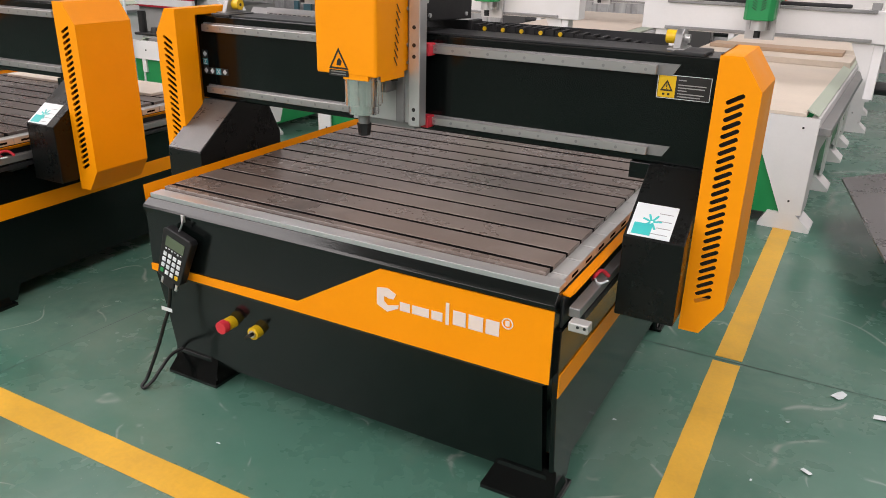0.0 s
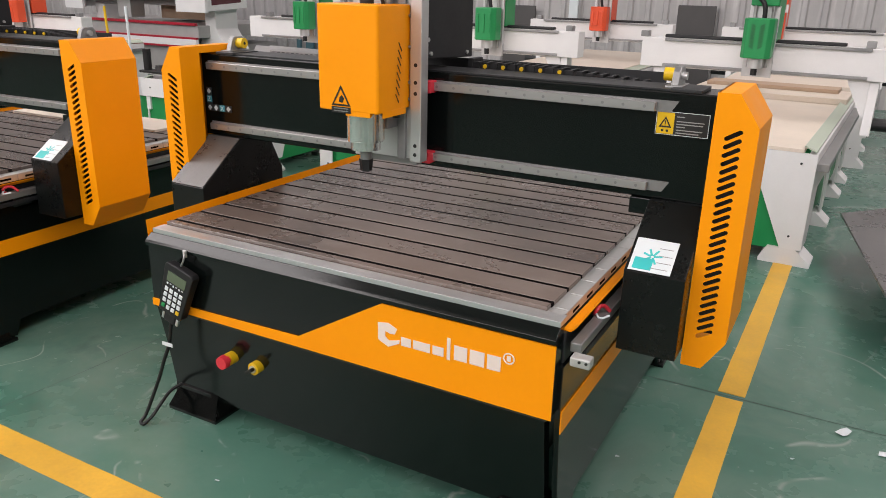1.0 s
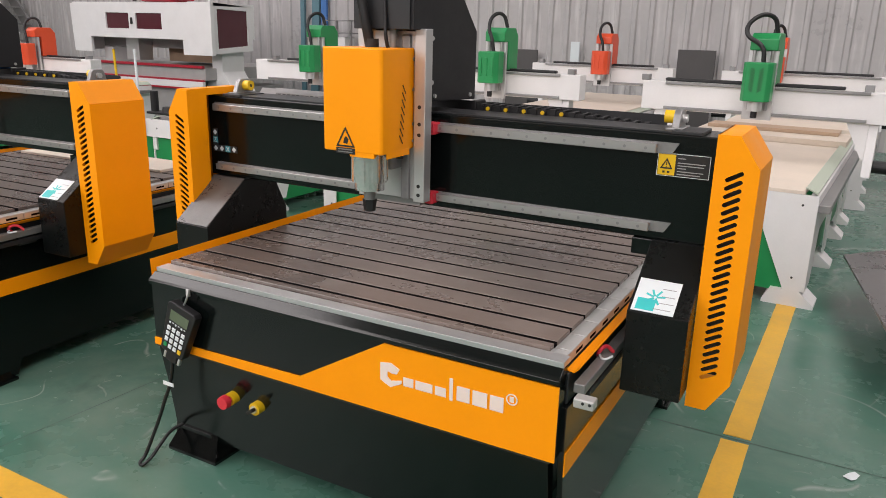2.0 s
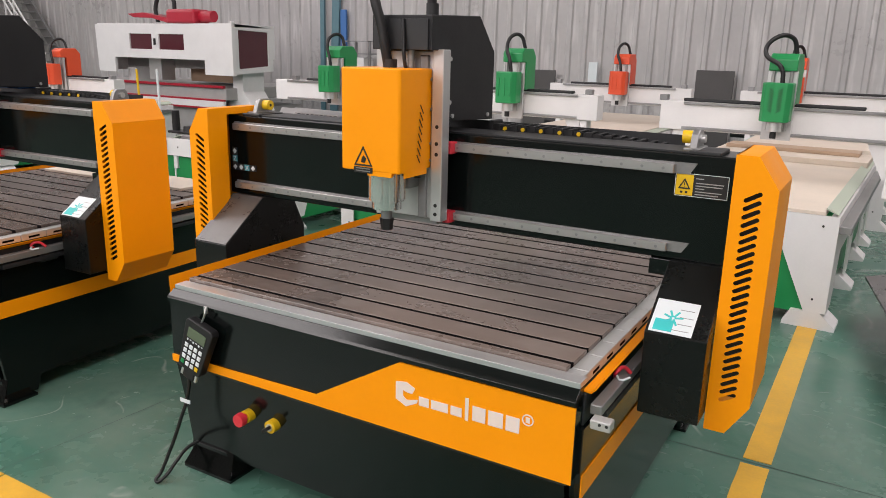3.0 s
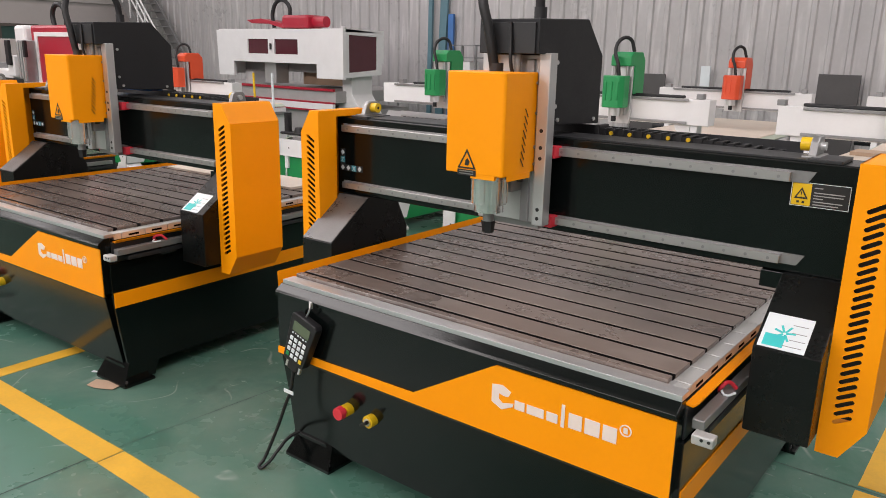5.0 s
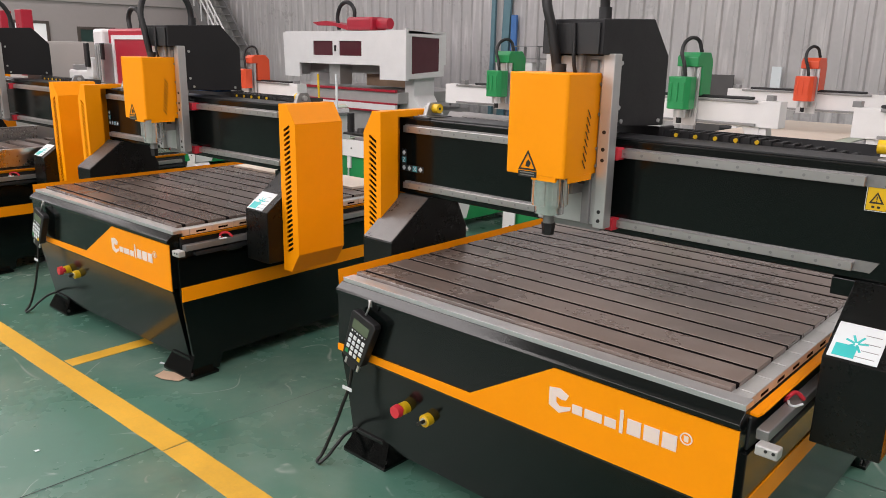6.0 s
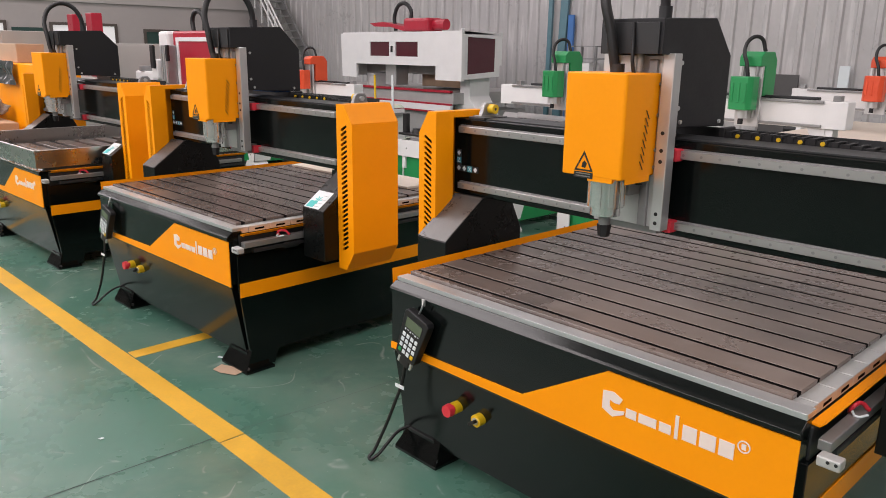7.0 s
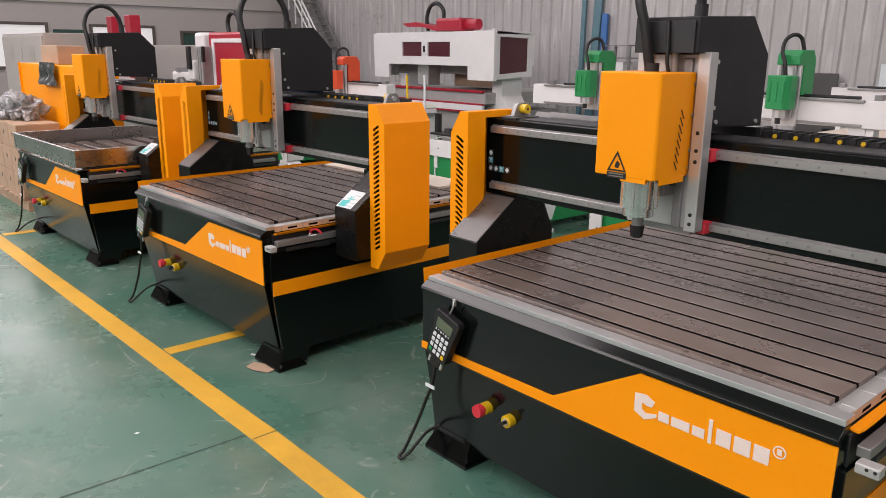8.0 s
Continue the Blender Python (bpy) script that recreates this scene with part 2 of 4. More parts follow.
add_box(bm, X0, X1, Y0 - 0.3, Y0, 7.0, ROOF)
add_box(bm, X0, -14.1, Y0 - 0.3, Y0, 4.4, 7.0)
add_box(bm, 6.1, X1, Y0 - 0.3, Y0, 4.4, 7.0)
tagged(part("wall_south", bm, M_WALLG), "plain grey hall wall with a high window band", "wall", kind="structure")


# ---- orange and black routers ----
def cover(parent, x_in, x_out, y, depth, sign):
    """Bent orange sheet cover at one end of the gantry; sign +1 when its outer side is at larger x."""
    t = 0.004
    d = abs(x_out - x_in)
    c1 = x_in + sign * d * 0.50
    zt, zt2, zb, zb2 = 1.302, 1.217, 0.515, 0.606
    outline = [(x_in, zb), (c1, zb), (x_out, zb2), (x_out, zt2), (c1, zt), (x_in, zt)]
    n = 26
    holes = []
    for i in range(n):
        z = 0.624 + (1.194 - 0.624) * i / (n - 1)
        holes.append(slot_outline(x_in + sign * d * 0.465, z, 0.051, 0.0122, sign * radians(30)))
    ob = part("side_cover", sheet_with_holes(outline, holes, lambda u, v, w: (u, y + w, v), t), M_ORANGE, parent, "slotted orange sheet cover")
    # the outer shell behind the slotted face
    q = [(c1, zt), (x_out, zt2), (x_out, zb2), (c1, zb)]
    bm = bmesh.new()
    ring = [(x_in, zt)] + q + [(x_in, zb)]
    for a, b in zip(ring, ring[1:]):
        vs = [bm.verts.new((a[0], y + t, a[1])), bm.verts.new((b[0], y + t, b[1])), bm.verts.new((b[0], y + depth, b[1])), bm.verts.new((a[0], y + depth, a[1]))]
        bm.faces.new(vs)
    bmesh.ops.remove_doubles(bm, verts=bm.verts, dist=1e-5)
    bmesh.ops.solidify(bm, geom=bm.faces[:], thickness=t)
    part("shell", bm, M_ORANGE, ob)
    inner = [(y + t, zb), (y + t, zt), (y + depth, zt), (y + depth, 1.280), (y + 0.10, 1.280), (y + 0.10, 0.945), (y + 0.03, 0.88), (y + 0.03, zb)]
    part("inner_side", prism("x", inner, x_in, x_in + sign * t), M_ORANGE, ob)
    part("backing", box(min(x_in, x_out) + 0.012, max(x_in, x_out) - 0.014, y + 0.03, y + 0.036, zb2 + 0.01, zt2 - 0.005), M_INK, ob)
    return ob


def dusty(m, scale, lo, hi, colour, amount, rough):
    """Pale worn smudges over a surface, which are also duller."""
    n, link = m.node_tree.nodes, m.node_tree.links.new
    b = n["Principled BSDF"]
    base, r0 = b.inputs["Base Color"].links[0].from_socket, b.inputs["Roughness"].links[0].from_socket
    t, r, mx, mr = n.new("ShaderNodeTexNoise"), n.new("ShaderNodeMapRange"), n.new("ShaderNodeMix"), n.new("ShaderNodeMix")
    t.inputs["Scale"].default_value, t.inputs["Detail"].default_value, t.inputs["Distortion"].default_value = scale, 4, 0.6
    link(n.new("ShaderNodeNewGeometry").outputs["Position"], t.inputs["Vector"])
    for key, x in zip(("From Min", "From Max", "To Min", "To Max"), (lo, hi, 0.0, amount)):
        r.inputs[key].default_value = x
    link(t.outputs["Fac"], r.inputs["Value"])
    mx.data_type = "RGBA"
    link(r.outputs[0], mx.inputs["Factor"])
    link(base, mx.inputs[6])
    mx.inputs[7].default_value = (*colour, 1)
    link(mx.outputs[2], b.inputs["Base Color"])
    link(r.outputs[0], mr.inputs[0])
    link(r0, mr.inputs[2])
    mr.inputs[3].default_value = rough
    link(mr.outputs[0], b.inputs["Roughness"])


dusty(M_SLAT, 1.6, 0.42, 0.66, (0.075, 0.061, 0.055), 0.85, 0.26)
dusty(M_SLAT, 4.5, 0.56, 0.82, (0.30, 0.265, 0.24), 0.42, 0.42)
M_SLOT = material("black_slot", (0.006, 0.005, 0.005), 0.95, var=0.2, spec=0.02, rvar=0.03)
M_STOP = material("cast_aluminium", (0.55, 0.55, 0.54), 0.5, 0.5, var=0.1)


def router(name, label, x, y, turn, gy=0.0, hx=0.0, tray=False, slats=13, group="orange and black routers"):
    """CNC router: x right along the gantry, y to the back, origin at its front left corner on the floor."""
    top = tagged(new(name), label, "CNC router", group)
    PITCH = 0.1185
    LEN = 0.04 + slats * PITCH
    XL, W = -0.02, 1.485
    ZT = 0.742
    P = lambda *a, **k: part(*a, **k)
    # front
    P("front_panel", prism("x", [(0.0, 0.46), (0.0, 0.674), (-0.010, 0.678), (-0.012, 0.690), (-0.006, 0.697), (0.020, 0.715), (0.05, 0.715), (0.05, 0.46)], XL, W, 0.0012), M_BLACK, top, "black sheet front with a folded top edge")
    P("orange_band", prism("y", [(XL, 0.451), (W, 0.451), (W, 0.671), (0.947, 0.672), (0.632, 0.488), (XL, 0.476)], -0.006, -0.001), M_ORANGE, top, "orange front plate with a stepped upper edge")
    P("lower_panel", prism("x", [(0.010, 0.440), (0.05, 0.440), (0.11, 0.075), (0.075, 0.075)], XL, 1.462, 0.0015), M_BLACK, top)
    P("seam_trim", box(XL, 1.47, 0.002, 0.016, 0.4405, 0.4502), M_DARK, top)
    # sides
    for xs, s in ((1.49, 1), (-0.028, -1)):
        P("side_panel", prism("x", [(0.03, 0.60), (0.03, 0.44), (0.075, 0.10), (0.06, 0.015), (0.21, 0.015), (0.235, 0.085), (LEN - 0.27, 0.085), (LEN - 0.25, 0.015), (LEN - 0.09, 0.015), (LEN, 0.10), (LEN, 0.60)], xs - 0.008, xs + 0.008, 0.0015), M_BLACK, top)
        P("side_stripe", box(xs + s * 0.0085, xs + s * 0.012, 0.035, LEN, 0.392, 0.462), M_ORANGE, top, "orange stripe along the side")
        P("side_beam", box(xs - 0.05, xs + 0.0, 0.05, LEN, 0.60, 0.69, 0.003), M_DARK, top)
        rail = P("linear_rail", box(xs + s * 0.03 - 0.016, xs + s * 0.03 + 0.016, 0.05, LEN - 0.05, 0.640, 0.668, 0.003), M_STEELG, top, "ground steel linear rail")
        P("rail_cover", box(xs + s * 0.012, xs + s * 0.045, 0.10, LEN - 0.05, 0.612, 0.630, 0.002), M_DARK, rail)
        if s > 0:
            P("rail_stop", box(xs + 0.036, xs + 0.090, -0.014, 0.022, 0.632, 0.659, 0.004), M_STOP, rail, "bright end block")
            for k in (0.062, 0.080):
                P("stop_hole", tube((xs + k, -0.0155, 0.649), (xs + k, -0.012, 0.649), 0.0042, 10), M_INK, rail)
        w = 0.024 if s > 0 else 0.014
        h = 0.010 if s > 0 else 0.058
        g = prism("y", [(xs - s * 0.012, 0.692), (xs + s * 0.010, 0.690), (xs + s * w, 0.694 + h), (xs + s * w, 0.697 + h), (xs + s * 0.010, 0.694), (xs - s * 0.012, 0.696)], 0.062 if s > 0 else 0.02, LEN)
        P("gutter", g, M_ORANGE, top, "folded orange sheet gutter along the table")
    P("bed_frame", box(0.0, 1.46, 0.06, LEN, 0.60, 0.697), M_DARK, top)
    P("inner_tank", box(0.10, 1.36, 0.16, LEN - 0.1, 0.10, 0.60), M_BLACK, top)
    # feet
    for fx0, fx1 in ((-0.045, 0.193), (1.28, 1.52)):
        for fy in (0.034, LEN - 0.24):
            ft = P("foot", box(fx0, fx1, fy, fy + 0.16, 0.0, 0.014, 0.002), M_BLACK, top, "black steel foot plate")
            P("leg", prism("y", [(fx0 + 0.01, 0.014), (fx1 - 0.01, 0.014), (fx1 - 0.045, 0.10), (fx0 + 0.045, 0.10)], fy + 0.03, fy + 0.14, 0.002), M_BLACK, ft)
            if fy < 1:
                bm = bmesh.new()
                quad = [(fx0, fy, 0.014), (fx1, fy, 0.014), (fx1 - 0.015, fy + 0.042, 0.115), (fx0 + 0.045, fy + 0.042, 0.115)]
                bm.faces.new([bm.verts.new(q) for q in quad])
                bmesh.ops.solidify(bm, geom=bm.faces[:], thickness=0.005)
                P("gusset", bm, M_BLACK, ft)
            for bx in (fx0 + 0.03, fx1 - 0.03):
                P("bolt", tube((bx, fy + 0.025, 0.014), (bx, fy + 0.025, 0.026), 0.011, 6), M_STEELG, ft)
    # table
    if not tray:
        P("front_rail", box(-0.012, 1.484, 0.0205, 0.072, 0.7155, 0.731, 0.0006), M_ALU, top, "bright aluminium edge bar")
        mesh_a = mesh_b = None
        for i in range(slats):
            y0 = -0.0065 + i * PITCH
            if i == 0:
                P("slat", box(-0.002, 1.425, 0.0755, 0.1032, 0.7285, ZT, 0.0015, 1), M_SLAT, top)
                P("profile", box(-0.012, 1.474, 0.0735, 0.111, 0.699, 0.728, 0.0015, 1), M_STOP, top, "aluminium T-slot profile")
                continue
            if mesh_a is None:
                a = P("slat", box(-0.002, 1.428, 0.0088, 0.1097, 0.7285, ZT, 0.0016, 2), M_SLAT, top)
                b = P("profile", box(-0.012, 1.474, 0.0015, 0.117, 0.699, 0.728, 0.0015, 1), M_STOP, top, "aluminium T-slot profile")
                mesh_a, mesh_b = a.data, b.data
            else:
                a, b = new("slat", mesh_a), new("profile", mesh_b)
                a.parent = b.parent = top
                b["label"] = "aluminium T-slot profile"
            if i > 1:
                st = new("slot_strip", strip_mesh)
                st.parent = top
            else:
                st = P("slot_strip", box(0.0, 1.4265, -0.0087, 0.0087, 0.7283, 0.7404), M_SLOT, top, "dark T-slot")
                strip_mesh = st.data
            if i > 1:
                se = new("profile_slot", se_mesh)
                se.parent = top
            else:
                se = P("profile_slot", box(1.4732, 1.4746, 0.034, 0.086, 0.707, 0.716), M_SLOT, top)
                se_mesh = se.data
            a.location.y = b.location.y = st.location.y = se.location.y = y0
    else:
        P("table", box(0.0, W, 0.03, LEN, 0.712, 0.735), M_DARK, top)
        for i in range(7):
            P("table_bar", box(0.12, W - 0.12, 0.25 + i * 0.16, 0.35 + i * 0.16, 0.735, 0.752, 0.003, 1), M_SLAT, top)
        tx0, tx1 = 0.0, 1.50
        for a in ((tx0, tx1, -0.03, -0.022), (tx0, tx1, LEN, LEN + 0.008), (tx0 - 0.008, tx0, -0.03, LEN), (tx1, tx1 + 0.008, -0.03, LEN)):
            P("tray_wall", box(*a, 0.728, 0.846, 0.001), M_TRAY, top, "stainless steel tray wall")
        for a in ((tx0 - 0.012, tx1 + 0.012, -0.036, -0.018), (tx1 - 0.006, tx1 + 0.012, -0.018, LEN), (tx0 - 0.012, tx0 + 0.006, -0.018, LEN)):
            P("tray_rim", box(*a, 0.8462, 0.850, 0.001), M_ALU, top, "folded bright tray rim")
        P("tray_floor", box(tx0, tx1, -0.022, LEN, 0.704, 0.711), M_TRAY, top)
    # gantry
    gantry(top, gy, hx)
    front_fittings(top)
    top.matrix_world = pose(x, y, 0, 0, 0, turn)
    return top


M_TRAY = material("stainless_steel", (0.55, 0.53, 0.51), 0.28, 1.0, var=0.1, scale=3)


def gantry(top, gy, hx):
    P = part
    for x0, x1, right in ((-0.215, -0.047, False), (1.562, 1.732, True)):
        arm = P("gantry_arm", prism("x", [(0.30 + gy, 0.557), (0.30 + gy, 0.803), (0.515 + gy, 0.958), (0.68 + gy, 0.954), (0.755 + gy, 0.805), (0.755 + gy, 0.557)], x0, x1, 0.003), M_ARM, top, "black gantry foot with a sloped top")
        if x0 < 0.5:
            P("slope_plate", prism("x", [(0.302 + gy, 0.8060), (0.513 + gy, 0.9581), (0.511 + gy, 0.9604), (0.300 + gy, 0.8083)], x0 + 0.003, x1 - 0.003), M_WORN, arm, "worn glossy coat on the slope")
        P("screw", tube((x0 - 0.004, 0.33 + gy, 0.70), (x0 + 0.002, 0.33 + gy, 0.70), 0.006, 8), M_ALU, arm)
        for yy in (0.44, 0.60):
            P("screw", tube((x0 - 0.004, yy + gy, 0.86), (x0 + 0.002, yy + gy, 0.86), 0.006, 8), M_ALU, arm)
        if right:
            slope = Matrix.Translation((0.029, 0.30 + gy, 0.804)) @ Matrix.Rotation(math.atan2(0.155, 0.22), 4, "X") @ Matrix.Translation((0, -0.008, 0))
            lab = P("warning_sticker", box(1.542, 1.66, 0.012, 0.128, 0.0005, 0.002, m=slope), M_LABEL, arm, "white sticker with a teal pinch warning drawing")
            bm = box(1.552, 1.604, 0.018, 0.058, 0.002, 0.0026, m=slope)
            P("drawing_block", bm, M_TEAL, lab)
            bm = bmesh.new()
            for a in (10, 60, 115, 160, 215, 300):
                q = slope @ Matrix.Translation((1.598, 0.066, 0.0023)) @ Matrix.Rotation(radians(a), 4, "Z")
                add_box(bm, 0.004, 0.028, -0.003, 0.003, -0.0003, 0.0003, q)
            P("drawing_star", bm, M_TEAL, lab)
            for u0, u1, v in ((1.615, 1.652, 0.072), (1.612, 1.650, 0.098), (1.614, 1.654, 0.048), (1.60, 1.65, 0.026)):
                bm = bmesh.new()
                add_box(bm, u0, u1, v, v + 0.002, 0.002, 0.0026, slope)
                P("drawing_line", bm, M_STEELG, lab)
    cover(top, 1.735, 1.850, 0.385 + gy, 0.28, 1)
    cover(top, -0.201, -0.304, 0.385 + gy, 0.28, -1)
    b0, b1 = -0.25, 1.728
    yb = 0.54 + gy
    beam = P("gantry_beam", box(b0, b1, yb, yb + 0.16, 0.956, 1.274, 0.004), M_BLACK, top, "black gantry beam")
    for z0, z1 in ((1.215, 1.246), (0.980, 1.009)):
        P("rail_seat", prism("y", [(-0.21, z0 - 0.001), (1.590, z0 + 0.001), (1.610, z1 + 0.003), (-0.21, z1 + 0.003)], yb - 0.006, yb - 0.001), M_STEELG, beam)
        P("beam_rail", box(-0.205, 1.548, yb - 0.024, yb - 0.006, z0 + 0.002, z1 - 0.002, 0.0015, 1), M_CHROME, beam, "ground steel rail")
        bolt = None
        for i in range(28):
            if bolt is None:
                bolt = tube((0, -0.0252, 0), (0, -0.023, 0), 0.0048, 8)
                ob = P("rail_bolt", bolt, M_STEELG, beam)
                mesh = ob.data
            else:
                ob = new("rail_bolt", mesh)
                ob.parent = beam
            ob.location = (-0.17 + i * 0.0625, yb, (z0 + z1) / 2)
    for x0 in (-0.17, 1.58):
        P("end_plate", box(x0, x0 + 0.09, yb + 0.0, yb + 0.14, 1.274, 1.284, 0.002), M_DARK, beam)
    P("beam_cap", box(b0 + 0.10, b1 - 0.13, yb + 0.01, yb + 0.16, 1.274, 1.28, 0.001), M_DARK, top)
    P("chain_tray", prism("x", [(yb + 0.165, 1.252), (yb + 0.31, 1.252), (yb + 0.31, 1.297), (yb + 0.305, 1.297), (yb + 0.305, 1.258), (yb + 0.17, 1.258), (yb + 0.17, 1.274), (yb + 0.165, 1.274)], 0.22, 1.50), M_DARK, top, "black sheet cable tray")
    chain = P("cable_chain", box(0.84 + hx, 0.86 + hx, yb + 0.18, yb + 0.26, 1.26, 1.31, 0.004), M_RUBBER, top, "black plastic cable chain")
    for i in range(18):
        x = 0.862 + hx + i * 0.034
        sink = 0.0 if i < 9 else 0.0026 * (i - 8)
        P("chain_link", box(x, x + 0.022, yb + 0.18, yb + 0.185, 1.260, 1.300 - sink, 0.002), M_RUBBER, chain)
        P("chain_link", box(x, x + 0.022, yb + 0.25, yb + 0.255, 1.260, 1.300 - sink, 0.002), M_RUBBER, chain)
        P("chain_bar", box(x + 0.006, x + 0.017, yb + 0.185, yb + 0.25, 1.294 - sink, 1.299 - sink, 0.001), M_RUBBER, chain)
        P("chain_plate", box(x + 0.018, x + 0.038, yb + 0.186, yb + 0.189, 1.262, 1.294 - sink), M_RUBBER, chain)
        if i % 2 == 1 and i < 10:
            P("chain_pin", tube((x + 0.011, yb + 0.175, 1.286), (x + 0.011, yb + 0.182, 1.286), 0.007, 12), M_YELLOW, chain, "yellow pin")
    for bx, s in ((-0.164, 1), (1.578, -1)):
        br = P("screw_bracket", prism("x", [(yb + 0.06, 1.28), (yb + 0.16, 1.28), (yb + 0.148, 1.324), (yb + 0.135, 1.337), (yb + 0.092, 1.337), (yb + 0.078, 1.324)], bx - 0.011, bx + 0.011, 0.003), M_STEELG, top, "grey cast bearing bracket")
        smooth(P("motor_cap", tube((bx + s * 0.011, yb + 0.112, 1.312), (bx + s * 0.042, yb + 0.112, 1.312), 0.0195, 24), M_YELLOW, br, "yellow end cap"))
        P("cap_hole", tube((bx + s * 0.0415, yb + 0.112, 1.312), (bx + s * 0.0425, yb + 0.112, 1.312), 0.006, 12), M_INK, br)
        smooth(P("shaft", tube((bx - s * 0.011, yb + 0.112, 1.31), (bx - s * 0.025, yb + 0.112, 1.31), 0.012, 16), M_ALU, br))
        P("bracket_foot", box(bx - 0.025, bx + 0.025, yb + 0.045, yb + 0.155, 1.275, 1.286, 0.003), M_STEELG, br)
    # warning plate and jog arrows on the beam
    st = P("warning_plate", box(1.5510, 1.7010, yb - 0.003, yb - 0.0005, 1.1515, 1.2185), M_INK, beam, "black warning plate with a yellow triangle field")
    P("plate_field", box(1.5540, 1.6030, yb - 0.0040, yb - 0.003, 1.1545, 1.2155), M_YELLOW, st)
    bm = bmesh.new()
    for a in ((1.5510, 1.7010, 1.1515, 1.1530), (1.5510, 1.7010, 1.2170, 1.2185), (1.5510, 1.5525, 1.1515, 1.2185), (1.6995, 1.7010, 1.1515, 1.2185)):
        add_box(bm, a[0], a[1], yb - 0.0040, yb - 0.003, a[2], a[3])
    P("plate_border", bm, M_LABEL, st)
    tri = [(1.5600, 1.1725), (1.5970, 1.1725), (1.5785, 1.2045)]
    hole = [(1.5670, 1.1770), (1.5900, 1.1770), (1.5785, 1.1970)]
    P("triangle", sheet_with_holes(tri, [hole], lambda u, v, w: (u, yb - 0.0042 - w, v), 0.0006), M_INK, st)
    bm = bmesh.new()
    add_box(bm, 1.5772, 1.5798, yb - 0.0048, yb - 0.0042, 1.1830, 1.1925)
    add_box(bm, 1.5772, 1.5798, yb - 0.0048, yb - 0.0042, 1.1785, 1.1805)
    add_box(bm, 1.5680, 1.5750, yb - 0.0048, yb - 0.0042, 1.1605, 1.1665)
    add_box(bm, 1.5820, 1.5890, yb - 0.0048, yb - 0.0042, 1.1605, 1.1665)
    P("mark", bm, M_INK, st)
    bm = bmesh.new()
    for k, (u, z) in enumerate(((1.6320, 1.2055), (1.6880, 1.1925), (1.6850, 1.1845), (1.6350, 1.1765), (1.6840, 1.1675), (1.6750, 1.1595))):
        add_box(bm, 1.6100, u, yb - 0.0042, yb - 0.003, z - 0.0013, z + 0.0013)
    P("text_bar", bm, M_TEXT, st)
    arrows = P("axis_sticker", box(-0.232, -0.205, yb - 0.0025, yb - 0.0005, 1.052, 1.144), M_DARK, beam, "dark axis arrow sticker")
    P("axis_sticker_foot", box(-0.204, -0.105, yb - 0.0025, yb - 0.0005, 1.052, 1.078), M_DARK, arrows)
    for u, z, kind in ((-0.2185, 1.129, "v"), (-0.2185, 1.099, "Z"), (-0.2185, 1.065, "v"), (-0.186, 1.065, "h"), (-0.154, 1.065, "X"), (-0.121, 1.065, "h")):
        if kind in "ZX":
            P("axis_field", box(u - 0.013, u + 0.013, yb - 0.0035, yb - 0.0026, z - 0.012, z + 0.012), M_TEALD, arrows)
            lettering("axis_letter", kind, 0.026, Matrix.Translation((u - 0.0085, yb - 0.0040, z - 0.009)) @ Matrix.Rotation(radians(90), 4, "X"), M_LABEL, arrows)
        else:
            dm = [(u - 0.011, z), (u, z - 0.011), (u + 0.011, z), (u, z + 0.011)]
            P("axis_arrow", prism("y", dm, yb - 0.0040, yb - 0.0026), M_LABEL, arrows)
    # Z slide
    bx0, bx1 = 0.575 + hx, 0.802 + hx
    zb = P("z_housing", prism("x", [(0.385 + gy, 1.545), (0.385 + gy, 1.652), (0.706 + gy, 1.663), (0.825 + gy, 1.544), (0.826 + gy, 1.306), (0.475 + gy, 1.320), (0.475 + gy, 1.545)], bx0, bx1, 0.003), M_BLACK2, top, "black sheet motor housing with a chamfered back")
    P("housing_front", box(bx0 + 0.01, bx1 - 0.012, 0.378 + gy, 0.384 + gy, 1.546, 1.640, 0.001), M_DARK, zb)
    for yy, zz in ((0.50, 1.52), (0.50, 1.38), (0.52, 1.335), (0.78, 1.325)):
        P("screw", tube((bx1 - 0.001, yy + gy, zz), (bx1 + 0.006, yy + gy, zz), 0.007, 8), M_ALU, zb)
    pl = P("z_plate", box(bx0, bx1, 0.447 + gy, 0.472 + gy, 0.995, 1.542, 0.002), M_ALU, top, "aluminium Z slide plate")
    for sx in (bx0 - 0.012, bx1 - 0.021):
        P("z_rail_strip", box(sx, sx + 0.042, 0.425 + gy, 0.470 + gy, 0.990, 1.549, 0.003), M_ALU, pl)
        for zz in (1.305, 1.25, 1.215, 1.045, 1.015):
            P("screw_hole", tube((sx + 0.021, 0.4235 + gy, zz), (sx + 0.021, 0.427 + gy, zz), 0.0065, 10), M_INK, pl)
    P("groove_strip", box(bx1 - 0.075, bx1 - 0.045, 0.435 + gy, 0.45 + gy, 0.994, 1.53, 0.003), M_STEELG, pl)
    for z0 in (1.230, 0.994):
        for xx in (bx0 - 0.02, bx1 - 0.012):
            P("rail_carriage", box(xx, xx + 0.030, 0.490 + gy, 0.535 + gy, z0 - 0.020, z0 + 0.020, 0.003), M_REDPL, pl, "red plastic carriage end")
        P("carriage", box(bx0 + 0.02, bx1 - 0.02, 0.472 + gy, 0.53 + gy, z0 - 0.025, z0 + 0.025), M_STEELG, pl)
    bs = P("ball_screw", tube((0.70 + hx, 0.425 + gy, 1.45), (0.70 + hx, 0.425 + gy, 1.56), 0.012, 16), M_CHROME, pl, "ball screw")
